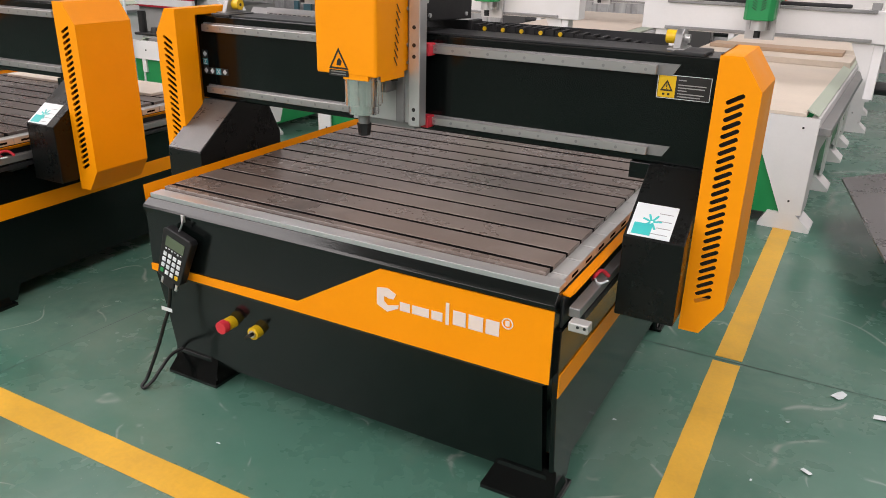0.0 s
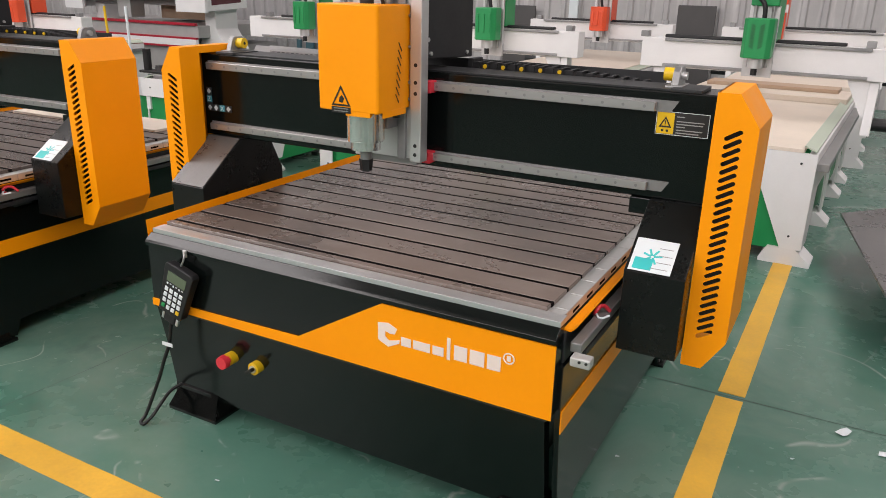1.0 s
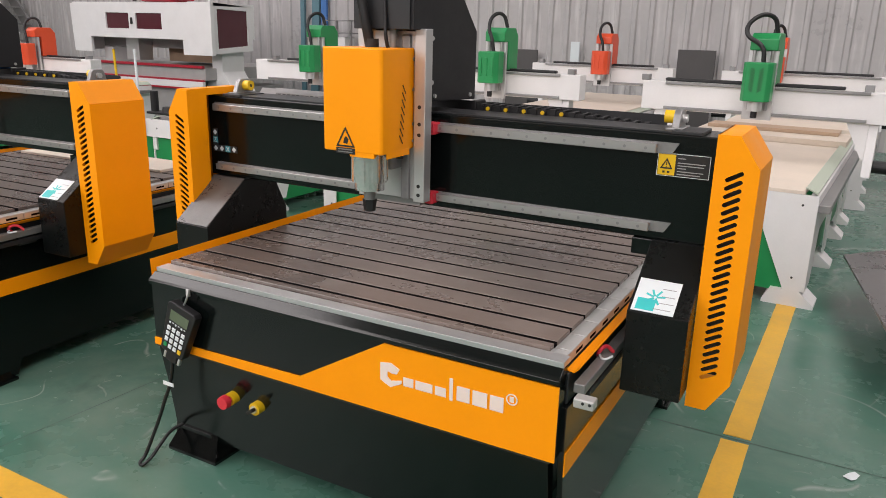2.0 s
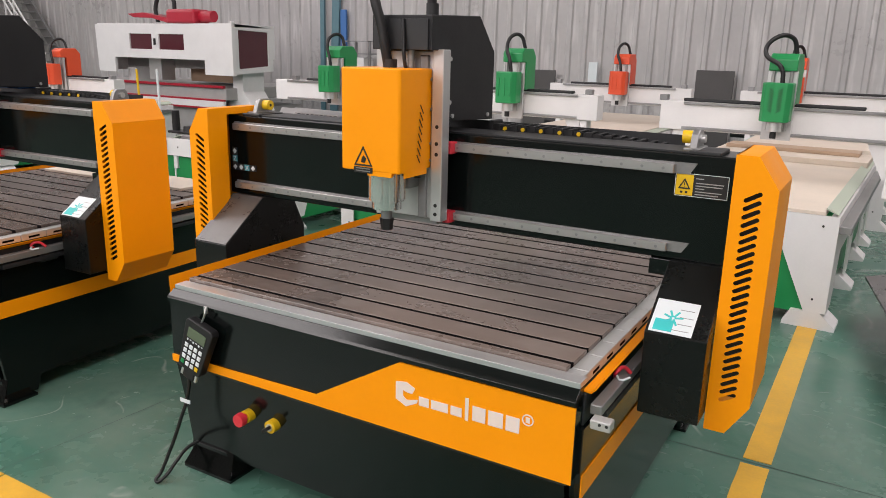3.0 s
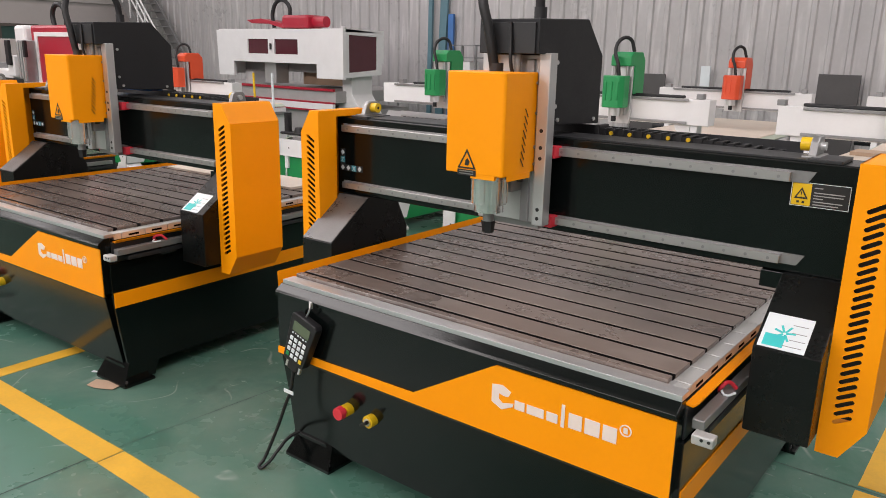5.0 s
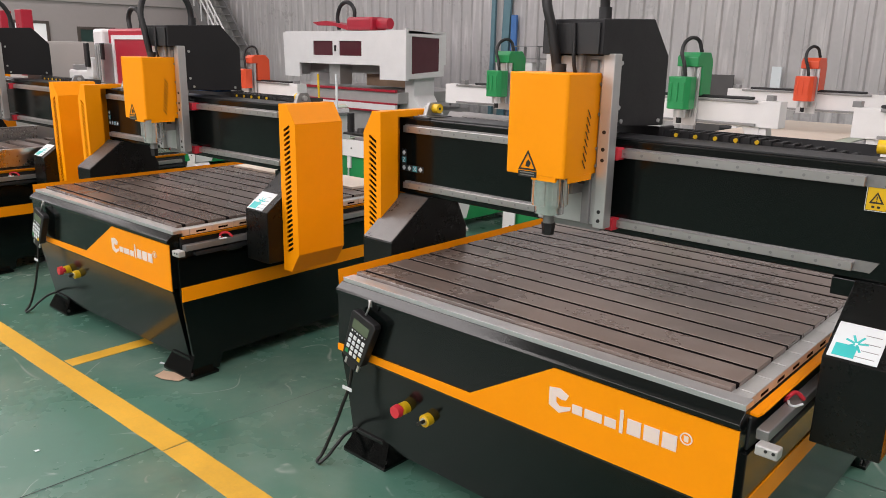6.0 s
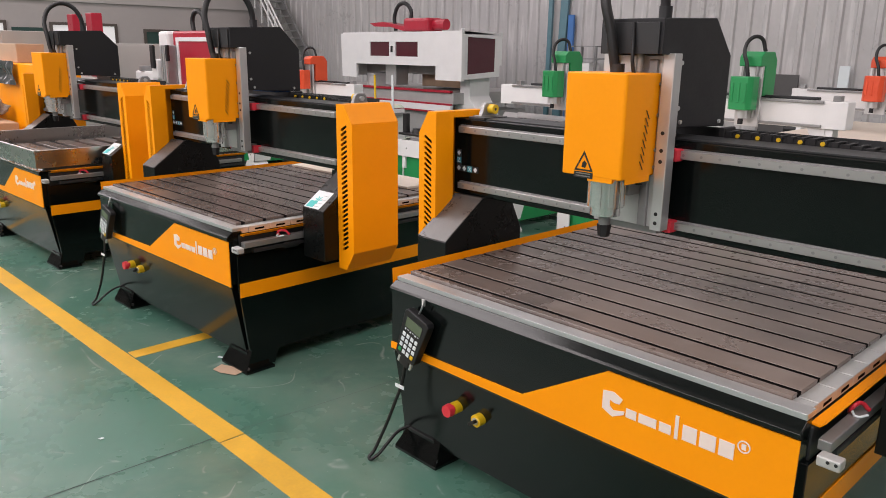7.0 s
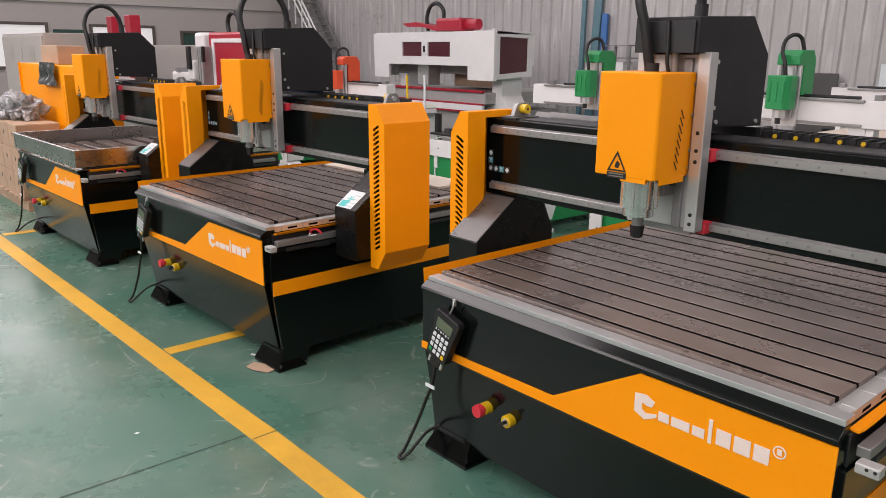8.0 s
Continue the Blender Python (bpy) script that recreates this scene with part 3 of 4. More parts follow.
    for k in range(8):
        P("thread", tube((0.70 + hx, 0.425 + gy, 1.475 + k * 0.009), (0.70 + hx, 0.425 + gy, 1.478 + k * 0.009), 0.0145, 14), M_CHROME, bs)
    # spindle and its cover
    x0, x1, y0, y1 = 0.549 + hx, 0.776 + hx, 0.245 + gy, 0.44 + gy
    hd = P("head_cover", prism("z", [(x0, y1), (x0, y0 + 0.008), (x0 + 0.008, y0), (x1 - 0.006, y0), (x1, y0 + 0.006), (x1 - 0.004, y1)], 1.168, 1.489, 0.004), M_ORANGE, top, "orange sheet spindle cover")
    P("cover_skirt", prism("x", [(y0 + 0.001, 1.172), (y0 + 0.001, 1.155), (y0 + 0.004, 1.155), (y0 + 0.03, 1.172)], x0 + 0.105, x1 - 0.03), M_ORANGE, hd)
    P("cover_lip", prism("y", [(x1 - 0.004, 1.172), (x1 - 0.001, 1.172), (x1 - 0.001, 1.152), (x1 - 0.004, 1.152)], y0 + 0.03, y1 - 0.03), M_ORANGE, hd)
    for k in range(8):
        z = 1.205 + k * 0.0225
        yy = y0 + 0.100 + 0.0025 * k
        P("vent_slit", prism("x", [(yy, z + 0.014), (yy + 0.003, z + 0.0155), (yy + 0.0215, z - 0.012), (yy + 0.0185, z - 0.0135)], x1 - 0.0005, x1 + 0.0012), M_SLIT, hd)
    for zz in (1.195, 1.25, 1.36, 1.455):
        P("screw", tube((x1, y1 - 0.012, zz), (x1 + 0.004, y1 - 0.012, zz), 0.006, 8), M_STEELG, hd)
    u0, z0 = x0 + 0.090, 1.184
    tri = [(u0 - 0.036, z0), (u0 + 0.036, z0), (u0, z0 + 0.064)]
    hole = [(u0 - 0.027, z0 + 0.0055), (u0 + 0.027, z0 + 0.0055), (u0, z0 + 0.053)]
    tr = P("warning_triangle", sheet_with_holes(tri, [hole], lambda u, v, w: (u, y0 - 0.0006 - w, v), 0.001), M_INK, hd)
    P("triangle_sign", prism("y", [(u0 - 0.008, z0 + 0.012), (u0 + 0.006, z0 + 0.010), (u0 + 0.012, z0 + 0.024), (u0 + 0.002, z0 + 0.034), (u0 - 0.005, z0 + 0.026)], y0 - 0.0016, y0 - 0.0004), M_INK, tr)
    P("notice_plate", box(u0 - 0.036, u0 + 0.036, y0 - 0.0016, y0 - 0.0004, z0 - 0.022, z0 - 0.003), M_INK, hd, "black notice plate")
    bm = bmesh.new()
    for zz in (z0 - 0.008, z0 - 0.016):
        add_box(bm, u0 - 0.028, u0 + 0.027, y0 - 0.0022, y0 - 0.0014, zz - 0.0016, zz + 0.0016)
    P("text_bar", bm, M_STEELG, hd)
    cx, cy = 0.669 + hx, 0.335 + gy
    sp = smooth(P("spindle", tube((cx, cy, 1.063), (cx, cy, 1.175), 0.0585, 40), M_SPIN, top, "bright steel spindle"))
    smooth(P("spindle_flange", tube((cx, cy, 1.036), (cx, cy, 1.064), 0.050, 32), M_SPIN, sp))
    for a in range(0, 360, 40):
        q = Matrix.Translation((cx, cy, 0)) @ Matrix.Rotation(radians(a), 4, "Z")
        P("spindle_rib", box(0.052, 0.0605, -0.010, 0.010, 1.065, 1.165, 0.003, 2, q), M_SPIN, sp)
    smooth(P("spindle_nose", tube((cx, cy, 1.003), (cx, cy, 1.038), 0.019, 20), M_STEELG, sp))
    P("collet_nut", tube((cx, cy, 0.963), (cx, cy, 1.003), 0.019, 6, 0.024), M_RUBBER, sp, "dark collet nut")
    P("spindle_clamp", box(cx - 0.05, cx + 0.06, cy + 0.04, 0.45 + gy, 1.10, 1.16, 0.004), M_STEELG, pl)
    P("sensor", tube((cx + 0.085, cy + 0.05, 1.14), (cx + 0.085, cy + 0.05, 1.17), 0.012, 10), M_RUBBER, pl)
    hose("spindle_hose", [(0.655 + hx, 0.37 + gy, 1.46), (0.635 + hx, 0.355 + gy, 1.60), (0.60 + hx, 0.36 + gy, 1.75), (0.605 + hx, 0.43 + gy, 1.845), (0.63 + hx, 0.53 + gy, 1.855), (0.655 + hx, 0.60 + gy, 1.78), (0.66 + hx, 0.62 + gy, 1.64)], 0.0165, M_RUBBER, hd, "thick black corrugated hose")
    smooth(P("hose_gland", tube((0.655 + hx, 0.37 + gy, 1.473), (0.655 + hx, 0.37 + gy, 1.515), 0.023, 16), M_DARK, hd))
    smooth(P("hose_gland", tube((0.66 + hx, 0.62 + gy, 1.638), (0.66 + hx, 0.62 + gy, 1.70), 0.022, 16), M_DARK, zb))
    hose("water_hose", [(0.70 + hx, 0.375 + gy, 1.64), (0.705 + hx, 0.372 + gy, 1.58), (0.71 + hx, 0.37 + gy, 1.51), (0.715 + hx, 0.39 + gy, 1.46)], 0.006, M_RUBBER, hd)
    # lower inner guard at the driven side
    P("inner_guard", box(1.50, 1.73, yb - 0.012, yb + 0.03, 0.905, 0.955, 0.002), M_BLACK, top)


M_BLACK2 = material("matt_black_sheet", (0.014, 0.014, 0.016), 0.55, var=0.15, bump=0.06, bump_scale=500, spec=0.35)
M_REDPL = material("red_plastic", (0.60, 0.03, 0.05), 0.4, var=0.05)
M_TEXT = material("grey_print", (0.34, 0.34, 0.34), 0.5, var=0.05)
M_TEALD = material("blue_green_print", (0.06, 0.30, 0.36), 0.4, var=0.03)
M_SPIN = material("bright_turned_steel", (0.86, 0.85, 0.84), 0.20, 0.9, var=0.06, scale=10, rvar=0.04)
M_WORN = material("worn_textured_coat", (0.075, 0.073, 0.070), 0.33, var=0.5, scale=9, bump=0.30, bump_scale=300, spec=0.9)
M_SLIT = material("dark_slit", (0.09, 0.030, 0.002), 0.8, var=0.05)


def front_fittings(top):
    P = part
    y = -0.0065
    # maker's emblem and word, as plain shapes
    hexa = [(0.937, 0.612), (0.973, 0.618), (1.003, 0.604), (0.994, 0.586), (0.978, 0.585), (0.962, 0.590), (0.962, 0.572), (0.975, 0.562), (1.012, 0.571), (1.010, 0.560), (0.973, 0.541), (0.937, 0.557)]
    P("emblem", prism("y", hexa, y - 0.0014, y), M_PRINT, top, "pale emblem printed on the orange plate")
    for u0, u1, z0, z1 in WORD:
        P("word_bar", box(u0, u1, y - 0.0012, y, z0, z1, 0.0004, 1), M_PRINT, top)
    disc = [(1.356 + 0.017 * math.cos(radians(a)), 0.604 + 0.017 * math.sin(radians(a))) for a in range(0, 360, 20)]
    core = [(1.356 + 0.0135 * math.cos(radians(a)), 0.604 + 0.0135 * math.sin(radians(a))) for a in range(0, 360, 20)]
    P("mark_ring", sheet_with_holes(disc, [core], lambda u, v, w: (u, y - w, v), 0.0012), M_PRINT, top)
    P("mark_bar", box(1.350, 1.362, y - 0.0012, y, 0.596, 0.612), M_PRINT, top)
    # buttons
    for bx, bz, body in ((0.312, 0.315, True), (0.424, 0.309, False)):
        ring = smooth(P("button_ring", tube((bx, 0.034, bz), (bx, 0.004, bz), 0.0225, 24), M_YELLOW, top, "yellow button collar"))
        if body:
            smooth(P("stop_button", tube((bx, 0.014, bz), (bx, -0.018, bz), 0.013, 24), M_REDPL, ring, "red emergency stop stem"))
            smooth(P("stop_cap", tube((bx, -0.010, bz), (bx, -0.030, bz), 0.0245, 24, 0.0225), M_REDPL, ring, "red mushroom cap"))
        else:
            smooth(P("switch_stem", tube((bx, 0.014, bz), (bx, -0.002, bz), 0.013, 24), M_ALU, ring))
            P("switch_key", box(bx - 0.016, bx + 0.016, -0.022, -0.002, bz - 0.006, bz + 0.006, 0.003, m=Matrix.Translation((bx, 0, bz)) @ Matrix.Rotation(radians(-35), 4, "Y") @ Matrix.Translation((-bx, 0, -bz))), M_RUBBER, ring, "black rotary key")
    # hanging hand controller
    q = Matrix.Translation((0.146, -0.032, 0.546)) @ Matrix.Rotation(radians(18), 4, "Y") @ Matrix.Rotation(radians(-4), 4, "X") @ Matrix.Diagonal((0.90, 1, 0.97, 1))
    body = [(-0.072, 0.085), (-0.060, 0.097), (0.060, 0.097), (0.072, 0.085), (0.066, 0.02), (0.058, -0.085), (0.048, -0.093), (-0.048, -0.093), (-0.058, -0.085), (-0.066, 0.02)]
    bm = prism("y", body, -0.022, 0.012, 0.004)
    bmesh.ops.transform(bm, matrix=q, verts=bm.verts)
    pd = P("hand_controller", bm, M_RUBBER, top, "black hand controller with keypad hanging on a hook")
    P("display", box(-0.046, 0.046, -0.0235, -0.0215, 0.032, 0.070, m=q), M_LCD, pd, "green grey display")
    bm = bmesh.new()
    for k in range(6):
        add_box(bm, -0.042 + k * 0.015, -0.035 + k * 0.015, -0.0232, -0.0215, 0.019 + 0.004 * (k % 2), 0.026, q)
    P("controller_print", bm, M_LABEL, pd)
    for r in range(4):
        for c in range(4):
            mat = M_LABEL if (r, c) not in ((3, 0), (3, 3)) else (M_GREEN if c == 0 else M_YELLOW)
            u, v = -0.037 + c * 0.0245, 0.001 - r * 0.0225
            key = P("key", box(u - 0.0085, u + 0.0085, -0.0255, -0.0215, v - 0.0078, v + 0.0078, 0.0015, 1, q), mat, pd)
    for u in (-0.036, 0.036):
        P("plug_screw", box(u - 0.006, u + 0.006, -0.015, -0.003, -0.125, -0.096, 0.002, 1, q), M_ALU, pd)
    P("plug", box(-0.028, 0.028, -0.018, 0.004, -0.125, -0.090, 0.004, 2, q), M_RUBBER, pd)
    ring = P("hook", box(0.164, 0.182, -0.018, -0.011, 0.668, 0.694, 0.003), M_CHROME, top, "chrome hook")
    hose("hook_wire", [(0.173, -0.016, 0.690), (0.180, -0.026, 0.672), (0.174, -0.030, 0.652), (0.166, -0.030, 0.640)], 0.0035, M_CHROME, ring)
    cab = hose("controller_cable", [tuple(q @ Vector((0, -0.006, -0.12))), (0.091, -0.048, 0.345), (0.058, -0.05, 0.27), (0.026, -0.052, 0.195), (-0.006, -0.062, 0.115), (-0.032, -0.085, 0.035), (-0.034, -0.105, 0.010), (-0.018, -0.085, 0.020), (-0.012, -0.03, 0.060), (-0.016, 0.03, 0.088), (0.0, 0.075, 0.10)], 0.0065, M_RUBBER, pd, "black controller cable looping down to the floor")
    P("cable_tag", box(0.068, 0.118, -0.060, -0.058, 0.337, 0.351), M_LABEL, pd, "white cable tag")
    # motor wire and connector at the rail's front end
    con = P("connector", box(1.475, 1.53, 0.27, 0.36, 0.60, 0.665, 0.008), M_RUBBER, top)
    hose("red_wire", [(1.50, 0.27, 0.66), (1.51, 0.25, 0.685), (1.52, 0.28, 0.69), (1.535, 0.30, 0.67)], 0.006, M_REDPL, con, "red wire loop")
    hose("white_wire", [(1.51, 0.25, 0.675), (1.525, 0.235, 0.670), (1.545, 0.26, 0.672)], 0.0035, M_LABEL, con)
    P("front_knob", box(-0.018, 0.0, 0.02, 0.045, 0.645, 0.665, 0.003), M_ALU, top)


M_PRINT = material("pale_pink_print", (0.80, 0.68, 0.62), 0.5, var=0.04)
WORD = [(1.016, 1.050, 0.556, 0.584), (1.057, 1.113, 0.556, 0.584), (1.121, 1.157, 0.556, 0.584), (1.167, 1.178, 0.551, 0.620),
        (1.190, 1.231, 0.557, 0.602), (1.239, 1.284, 0.557, 0.602), (1.292, 1.333, 0.557, 0.602)]


LOOK_A = "black and orange CNC router with a dark slatted table"
router("cnc_router", LOOK_A, -2.058, 1.71, 0.0)
router("cnc_router", LOOK_A, -4.632, 1.571, 1.677, gy=0.061, hx=0.017)
router("cnc_router", "black and orange CNC router with a stainless steel tray", -7.122, 1.482, 1.806, gy=0.093, hx=-0.047, tray=True)


brd = tagged(part("board", box(0.10, 1.30, 1.29, 1.56, 0.0, 0.015, 0.002), M_WOOD), "pale wooden board lying on the router's table end", "board")
brd.matrix_world = pose(-4.632, 1.571, 0.7425, 0, 0, 1.677)


bm = box(0.0, 0.26, 0.0, 0.10, 0.0, 0.022, 0.006)
bmesh.ops.subdivide_edges(bm, edges=bm.edges[:], cuts=4, use_grid_fill=True)
for v in bm.verts:
    v.co.z += 0.010 * noise.noise(v.co * 14.0) * (1 if v.co.z > 0.01 else 0)
cloth = tagged(part("cloth", bm, M_BLUE), "folded blue cloth lying on the router's cable tray", "cloth")
cloth.matrix_world = pose(-4.159, 2.345, 1.298, 0, 0, 2)


# ---- white routers behind ----
def white_router(label, cx, y, yg, head_x, colour, slatted=False, dz=0.0, head="vent", table=(0.0, 2.6), gx=0.0, yaw=0.0, straight=False, layers=False, brackets=True):
    """White router with a coloured head: cx the middle of its table, y its front, yg the gantry's front, head_x the head's middle."""
    top = tagged(new("white_cnc_router"), label, "CNC router", "white routers")
    P = part
    hw = 0.68
    L = table[1]
    for s in (-1, 1):
        a, b = s * hw, s * (hw - 0.38)
        if brackets or s > 0:
            P("front_leg", prism("y", [(a - s * 0.12, 0.68), (a, 0.68), (a, 0.10), (a - s * 0.12, 0.10)] if straight else [(b, 0.68), (a, 0.68), (a, 0.10), (a - s * 0.12, 0.10)], 0.0, 0.012), M_WHITE, top)
        P("side_frame", box(min(a, a - s * 0.05), max(a, a - s * 0.05), 0.012, L, 0.42, 0.68, 0.004), M_WHITE, top)
        for yy in (0.0, L * 0.36, L * 0.70, L - 0.24):
            leg = P("leg", prism("x", [(yy, 0.10), (yy + 0.24, 0.10), (yy + 0.36, 0.42), (yy + 0.02, 0.42)] if yy == 0 else [(yy + 0.04, 0.10), (yy + 0.20, 0.10), (yy + 0.30, 0.42), (yy - 0.06, 0.42)], min(a, a - s * 0.012), max(a, a - s * 0.012)), M_WHITE, top)
            P("foot", prism("y", [(a - s * 0.23, 0.0), (a + s * 0.06, 0.0), (a + s * 0.06, 0.02), (a - s * 0.03, 0.10), (a - s * 0.19, 0.10), (a - s * 0.23, 0.02)], yy, yy + 0.20), M_WHITE, leg)
        P("side_rail", box(min(a, a + s * 0.065), max(a, a + s * 0.065), 0.03, L - 0.05, 0.580, 0.625, 0.003), M_STEELG, top)
        P("gutter", prism("y", [(a - s * 0.075, 0.727), (a - s * 0.010, 0.698), (a - s * 0.010, 0.690), (a - s * 0.080, 0.720)], 0.0, L), M_GREENP, top, "pale green table edge")
        for yy in (0.06,):
            P("bolt", tube((a - s * 0.08, -0.004, 0.62), (a - s * 0.08, 0.002, 0.62), 0.007, 8), M_INK, top)
            P("bolt", tube((a - s * 0.08, -0.004, 0.18), (a - s * 0.08, 0.002, 0.18), 0.007, 8), M_INK, top)
    P("green_panel", box(-hw + 0.06 if brackets else -hw - 0.10, hw - 0.06, 0.030, 0.040, 0.08, 0.54), M_GREEN, top, "green base panel between the legs")
    P("front_rail", box(-hw + 0.05, hw - 0.05, 0.0125, 0.029, 0.54, 0.68, 0.003), M_WHITE, top)
    if straight:
        P("front_rail", box(-hw + 0.121 if brackets else -hw - 0.10, hw - 0.121, 0.0, 0.012, 0.54, 0.70), M_WHITE, top)
        P("front_sill", box(-hw + 0.121, hw - 0.121, 0.0, 0.06, 0.06, 0.15, 0.004), M_WHITE, top)
    for s in (-1, 1):
        inner = s * (hw - (0.018 if straight else 0.055))
        P("green_side", box(inner - 0.005, inner + 0.005, 0.05, L - 0.05, 0.08, 0.42), M_GREEN, top)
    if slatted:
        for i in range(int((L - 0.1) / 0.115)):
            P("slat", box(-hw + 0.06, hw - 0.06, 0.05 + i * 0.115, 0.15 + i * 0.115, 0.685, 0.725, 0.002, 1), M_SLATG, top)
    else:
        P("spoil_board", box(-hw + 0.075, hw - 0.075, 0.005, L, 0.681, 0.702 if layers else 0.735, 0.003), M_WOOD, top, "pale board on the table")
    if layers:
        P("upper_board", box(-hw + 0.10, hw - 0.03, 2.15, L, 0.703, 0.752, 0.004), M_WOOD, top, "thick pale board")
        P("top_board", box(-hw + 0.16, hw - 0.12, 2.48, L, 0.753, 0.785, 0.003), M_BOARDB, top, "brown edged board")
    # gantry
    g = yg - y
    for s in (-1, 1) if brackets else ():
        a = gx + s * (hw + 0.07)
        P("gantry_leg", prism("x", [(g - 0.02, 0.62), (g + 0.20, 0.62), (g + 0.15, 0.949 + dz), (g + 0.04, 0.949 + dz)], a - 0.03, a + 0.03, 0.004), M_WHITE, top)
        P("drive_motor", tube((a + s * 0.03, g + 0.09, 0.69), (a + s * 0.20, g + 0.09, 0.69), 0.045, 20), M_RUBBER, top, "dark drive motor")
        P("leg_bracket", prism("y", [(a - s * 0.031, 0.948 + dz), (a - s * 0.17, 0.948 + dz), (a - s * 0.16, 0.92 + dz), (a - s * 0.05, 0.74), (a - s * 0.031, 0.74)], g + 0.03, g + 0.045), M_WHITE, top)
    bm = P("beam", box(gx - hw - 0.20, gx + hw + 0.20, g, g + 0.16, 0.95 + dz, 1.165 + dz, 0.004), M_WHITE, top, "white gantry beam")
    for z in (1.145 + dz, 0.958 + dz):
        P("beam_rail", box(gx - hw - 0.02, gx + hw + 0.02, g - 0.02, g - 0.001, z, z + 0.022, 0.003), M_STEELG, bm)
    P("cable_chain", box(-hw + 0.05, hw - 0.05, g + 0.06, g + 0.12, 1.166 + dz, 1.19 + dz, 0.008), M_RUBBER, top, "black cable chain on the beam")
    for s in (-1, 1):
        P("end_block", box(s * (hw + 0.10) - 0.03, s * (hw + 0.10) + 0.03, g + 0.03, g + 0.10, 1.166 + dz, 1.21 + dz, 0.004), M_STEELG, top)
    # head
    u = head_x - cx
    zp = P("z_plate", box(u - 0.10, u + 0.10, g - 0.05, g - 0.022, 0.93 + dz, 1.42 + dz, 0.003), M_ALU, top)
    for s in (-1, 1):
        P("z_rail", tube((u + s * 0.06, g - 0.07, 1.0 + dz), (u + s * 0.06, g - 0.07, 1.42 + dz), 0.012, 10), M_CHROME, zp)
    P("z_housing", prism("x", [(g - 0.08, 1.42 + dz), (g - 0.08, 1.50 + dz), (g - 0.03, 1.54 + dz), (g + 0.16, 1.54 + dz), (g + 0.22, 1.47 + dz), (g + 0.22, 1.18 + dz), (g + 0.01, 1.18 + dz), (g + 0.01, 1.42 + dz)], u - 0.095, u + 0.095, 0.008), colour, top, "painted sheet motor housing")
    hz0, hz1 = 1.07 + dz, 1.34 + dz
    hd = P("head_cover", prism("z", [(u - 0.10, g - 0.09), (u - 0.10, g - 0.20), (u - 0.07, g - 0.24), (u + 0.07, g - 0.24), (u + 0.10, g - 0.20), (u + 0.10, g - 0.09)], hz0, hz1, 0.008), colour, top, "painted spindle cover")
    if head == "vent":
        for s in (-1, 1):
            for k in range(9):
                z = hz0 + 0.07 + k * 0.018
                P("vent_slit", prism("y", [(u + s * 0.012, z), (u + s * 0.016, z - 0.004), (u + s * 0.046, z + 0.016), (u + s * 0.042, z + 0.020)], g - 0.2415, g - 0.2395), M_INK, hd)
    else:
        for s in (-0.055, 0.0, 0.055):
            P("vent_rib", box(u + s - 0.012, u + s + 0.012, g - 0.248, g - 0.238, hz0 + 0.06, hz1 - 0.05, 0.005), colour, hd)
    smooth(P("spindle", tube((u, g - 0.15, hz0 - 0.07), (u, g - 0.15, hz0 + 0.01), 0.05, 20), M_ALU, top))
    smooth(P("collet_nut", tube((u, g - 0.15, hz0 - 0.12), (u, g - 0.15, hz0 - 0.07), 0.022, 12), M_RUBBER, top))
    loop = 0.12 if head == "vent" else 0.04
    hose("hose", [(u + 0.02, g - 0.14, hz1 - 0.01), (u, g - 0.14, hz1 + 0.10), (u - loop, g - 0.12, hz1 + 0.20), (u - loop * 0.7, g - 0.06, hz1 + 0.30), (u + 0.02, g + 0.02, hz1 + 0.31), (u + 0.06, g + 0.05, 1.54 + dz)], 0.016, M_RUBBER, hd, "black hose arching over the head")
    top.matrix_world = pose(cx, y, 0, 0, 0, yaw)
    return top


M_BOARDB = material("brown_board", (0.46, 0.33, 0.23), 0.6, var=0.12, scale=4)
M_GREENP = material("pale_green_edge", (0.46, 0.52, 0.42), 0.4, var=0.08)
M_SLATG = material("grey_slat", (0.20, 0.19, 0.19), 0.5, var=0.15)
white_router("white CNC router with a green head and a pale board table", -0.818, 4.79, 6.05, -0.735, M_GREEN, gx=0.095, yaw=-2.6, table=(0.0, 2.75), layers=True, dz=0.038)
white_router("white CNC router with a green head and a pale board table", -3.03, 4.80, 6.35, -2.93, M_GREEN, head="rib", straight=True, dz=0.033)
slatted_router = white_router("white CNC router with a green head and a grey slatted table", -4.985, 4.80, 6.60, -5.13, M_GREEN, slatted=True, head="rib", dz=0.015, gx=-0.14, straight=True, brackets=False)
M_TABLEG = material("grey_table_plate", (0.36, 0.345, 0.34), 0.4, var=0.08)
plate = part("table_plate", prism("z", [(-0.64, 1.35), (0.41, 1.17), (0.55, 2.55), (-1.80, 2.75)], 0.726, 0.775, 0.003), M_TABLEG, slatted_router, "raised grey table plate")
part("clamp_plate", prism("z", [(-0.97, 2.05), (-0.33, 2.05), (-0.25, 2.5), (-1.45, 2.6)], 0.776, 0.800, 0.002), M_TABLEG, plate)
for k in range(9):
    part("slot", box(-0.93 + k * 0.066, -0.89 + k * 0.066, 2.044, 2.051, 0.783, 0.790), M_INK, plate)
white_router("white CNC router with an orange red head, against the ribbed wall", -2.88, 8.0, 9.2, -2.83, M_REDOR, head="rib", dz=0.005)
white_router("white CNC router with an orange red head, against the ribbed wall", -0.58, 8.0, 9.2, -0.91, M_REDOR, head="rib", dz=0.01)
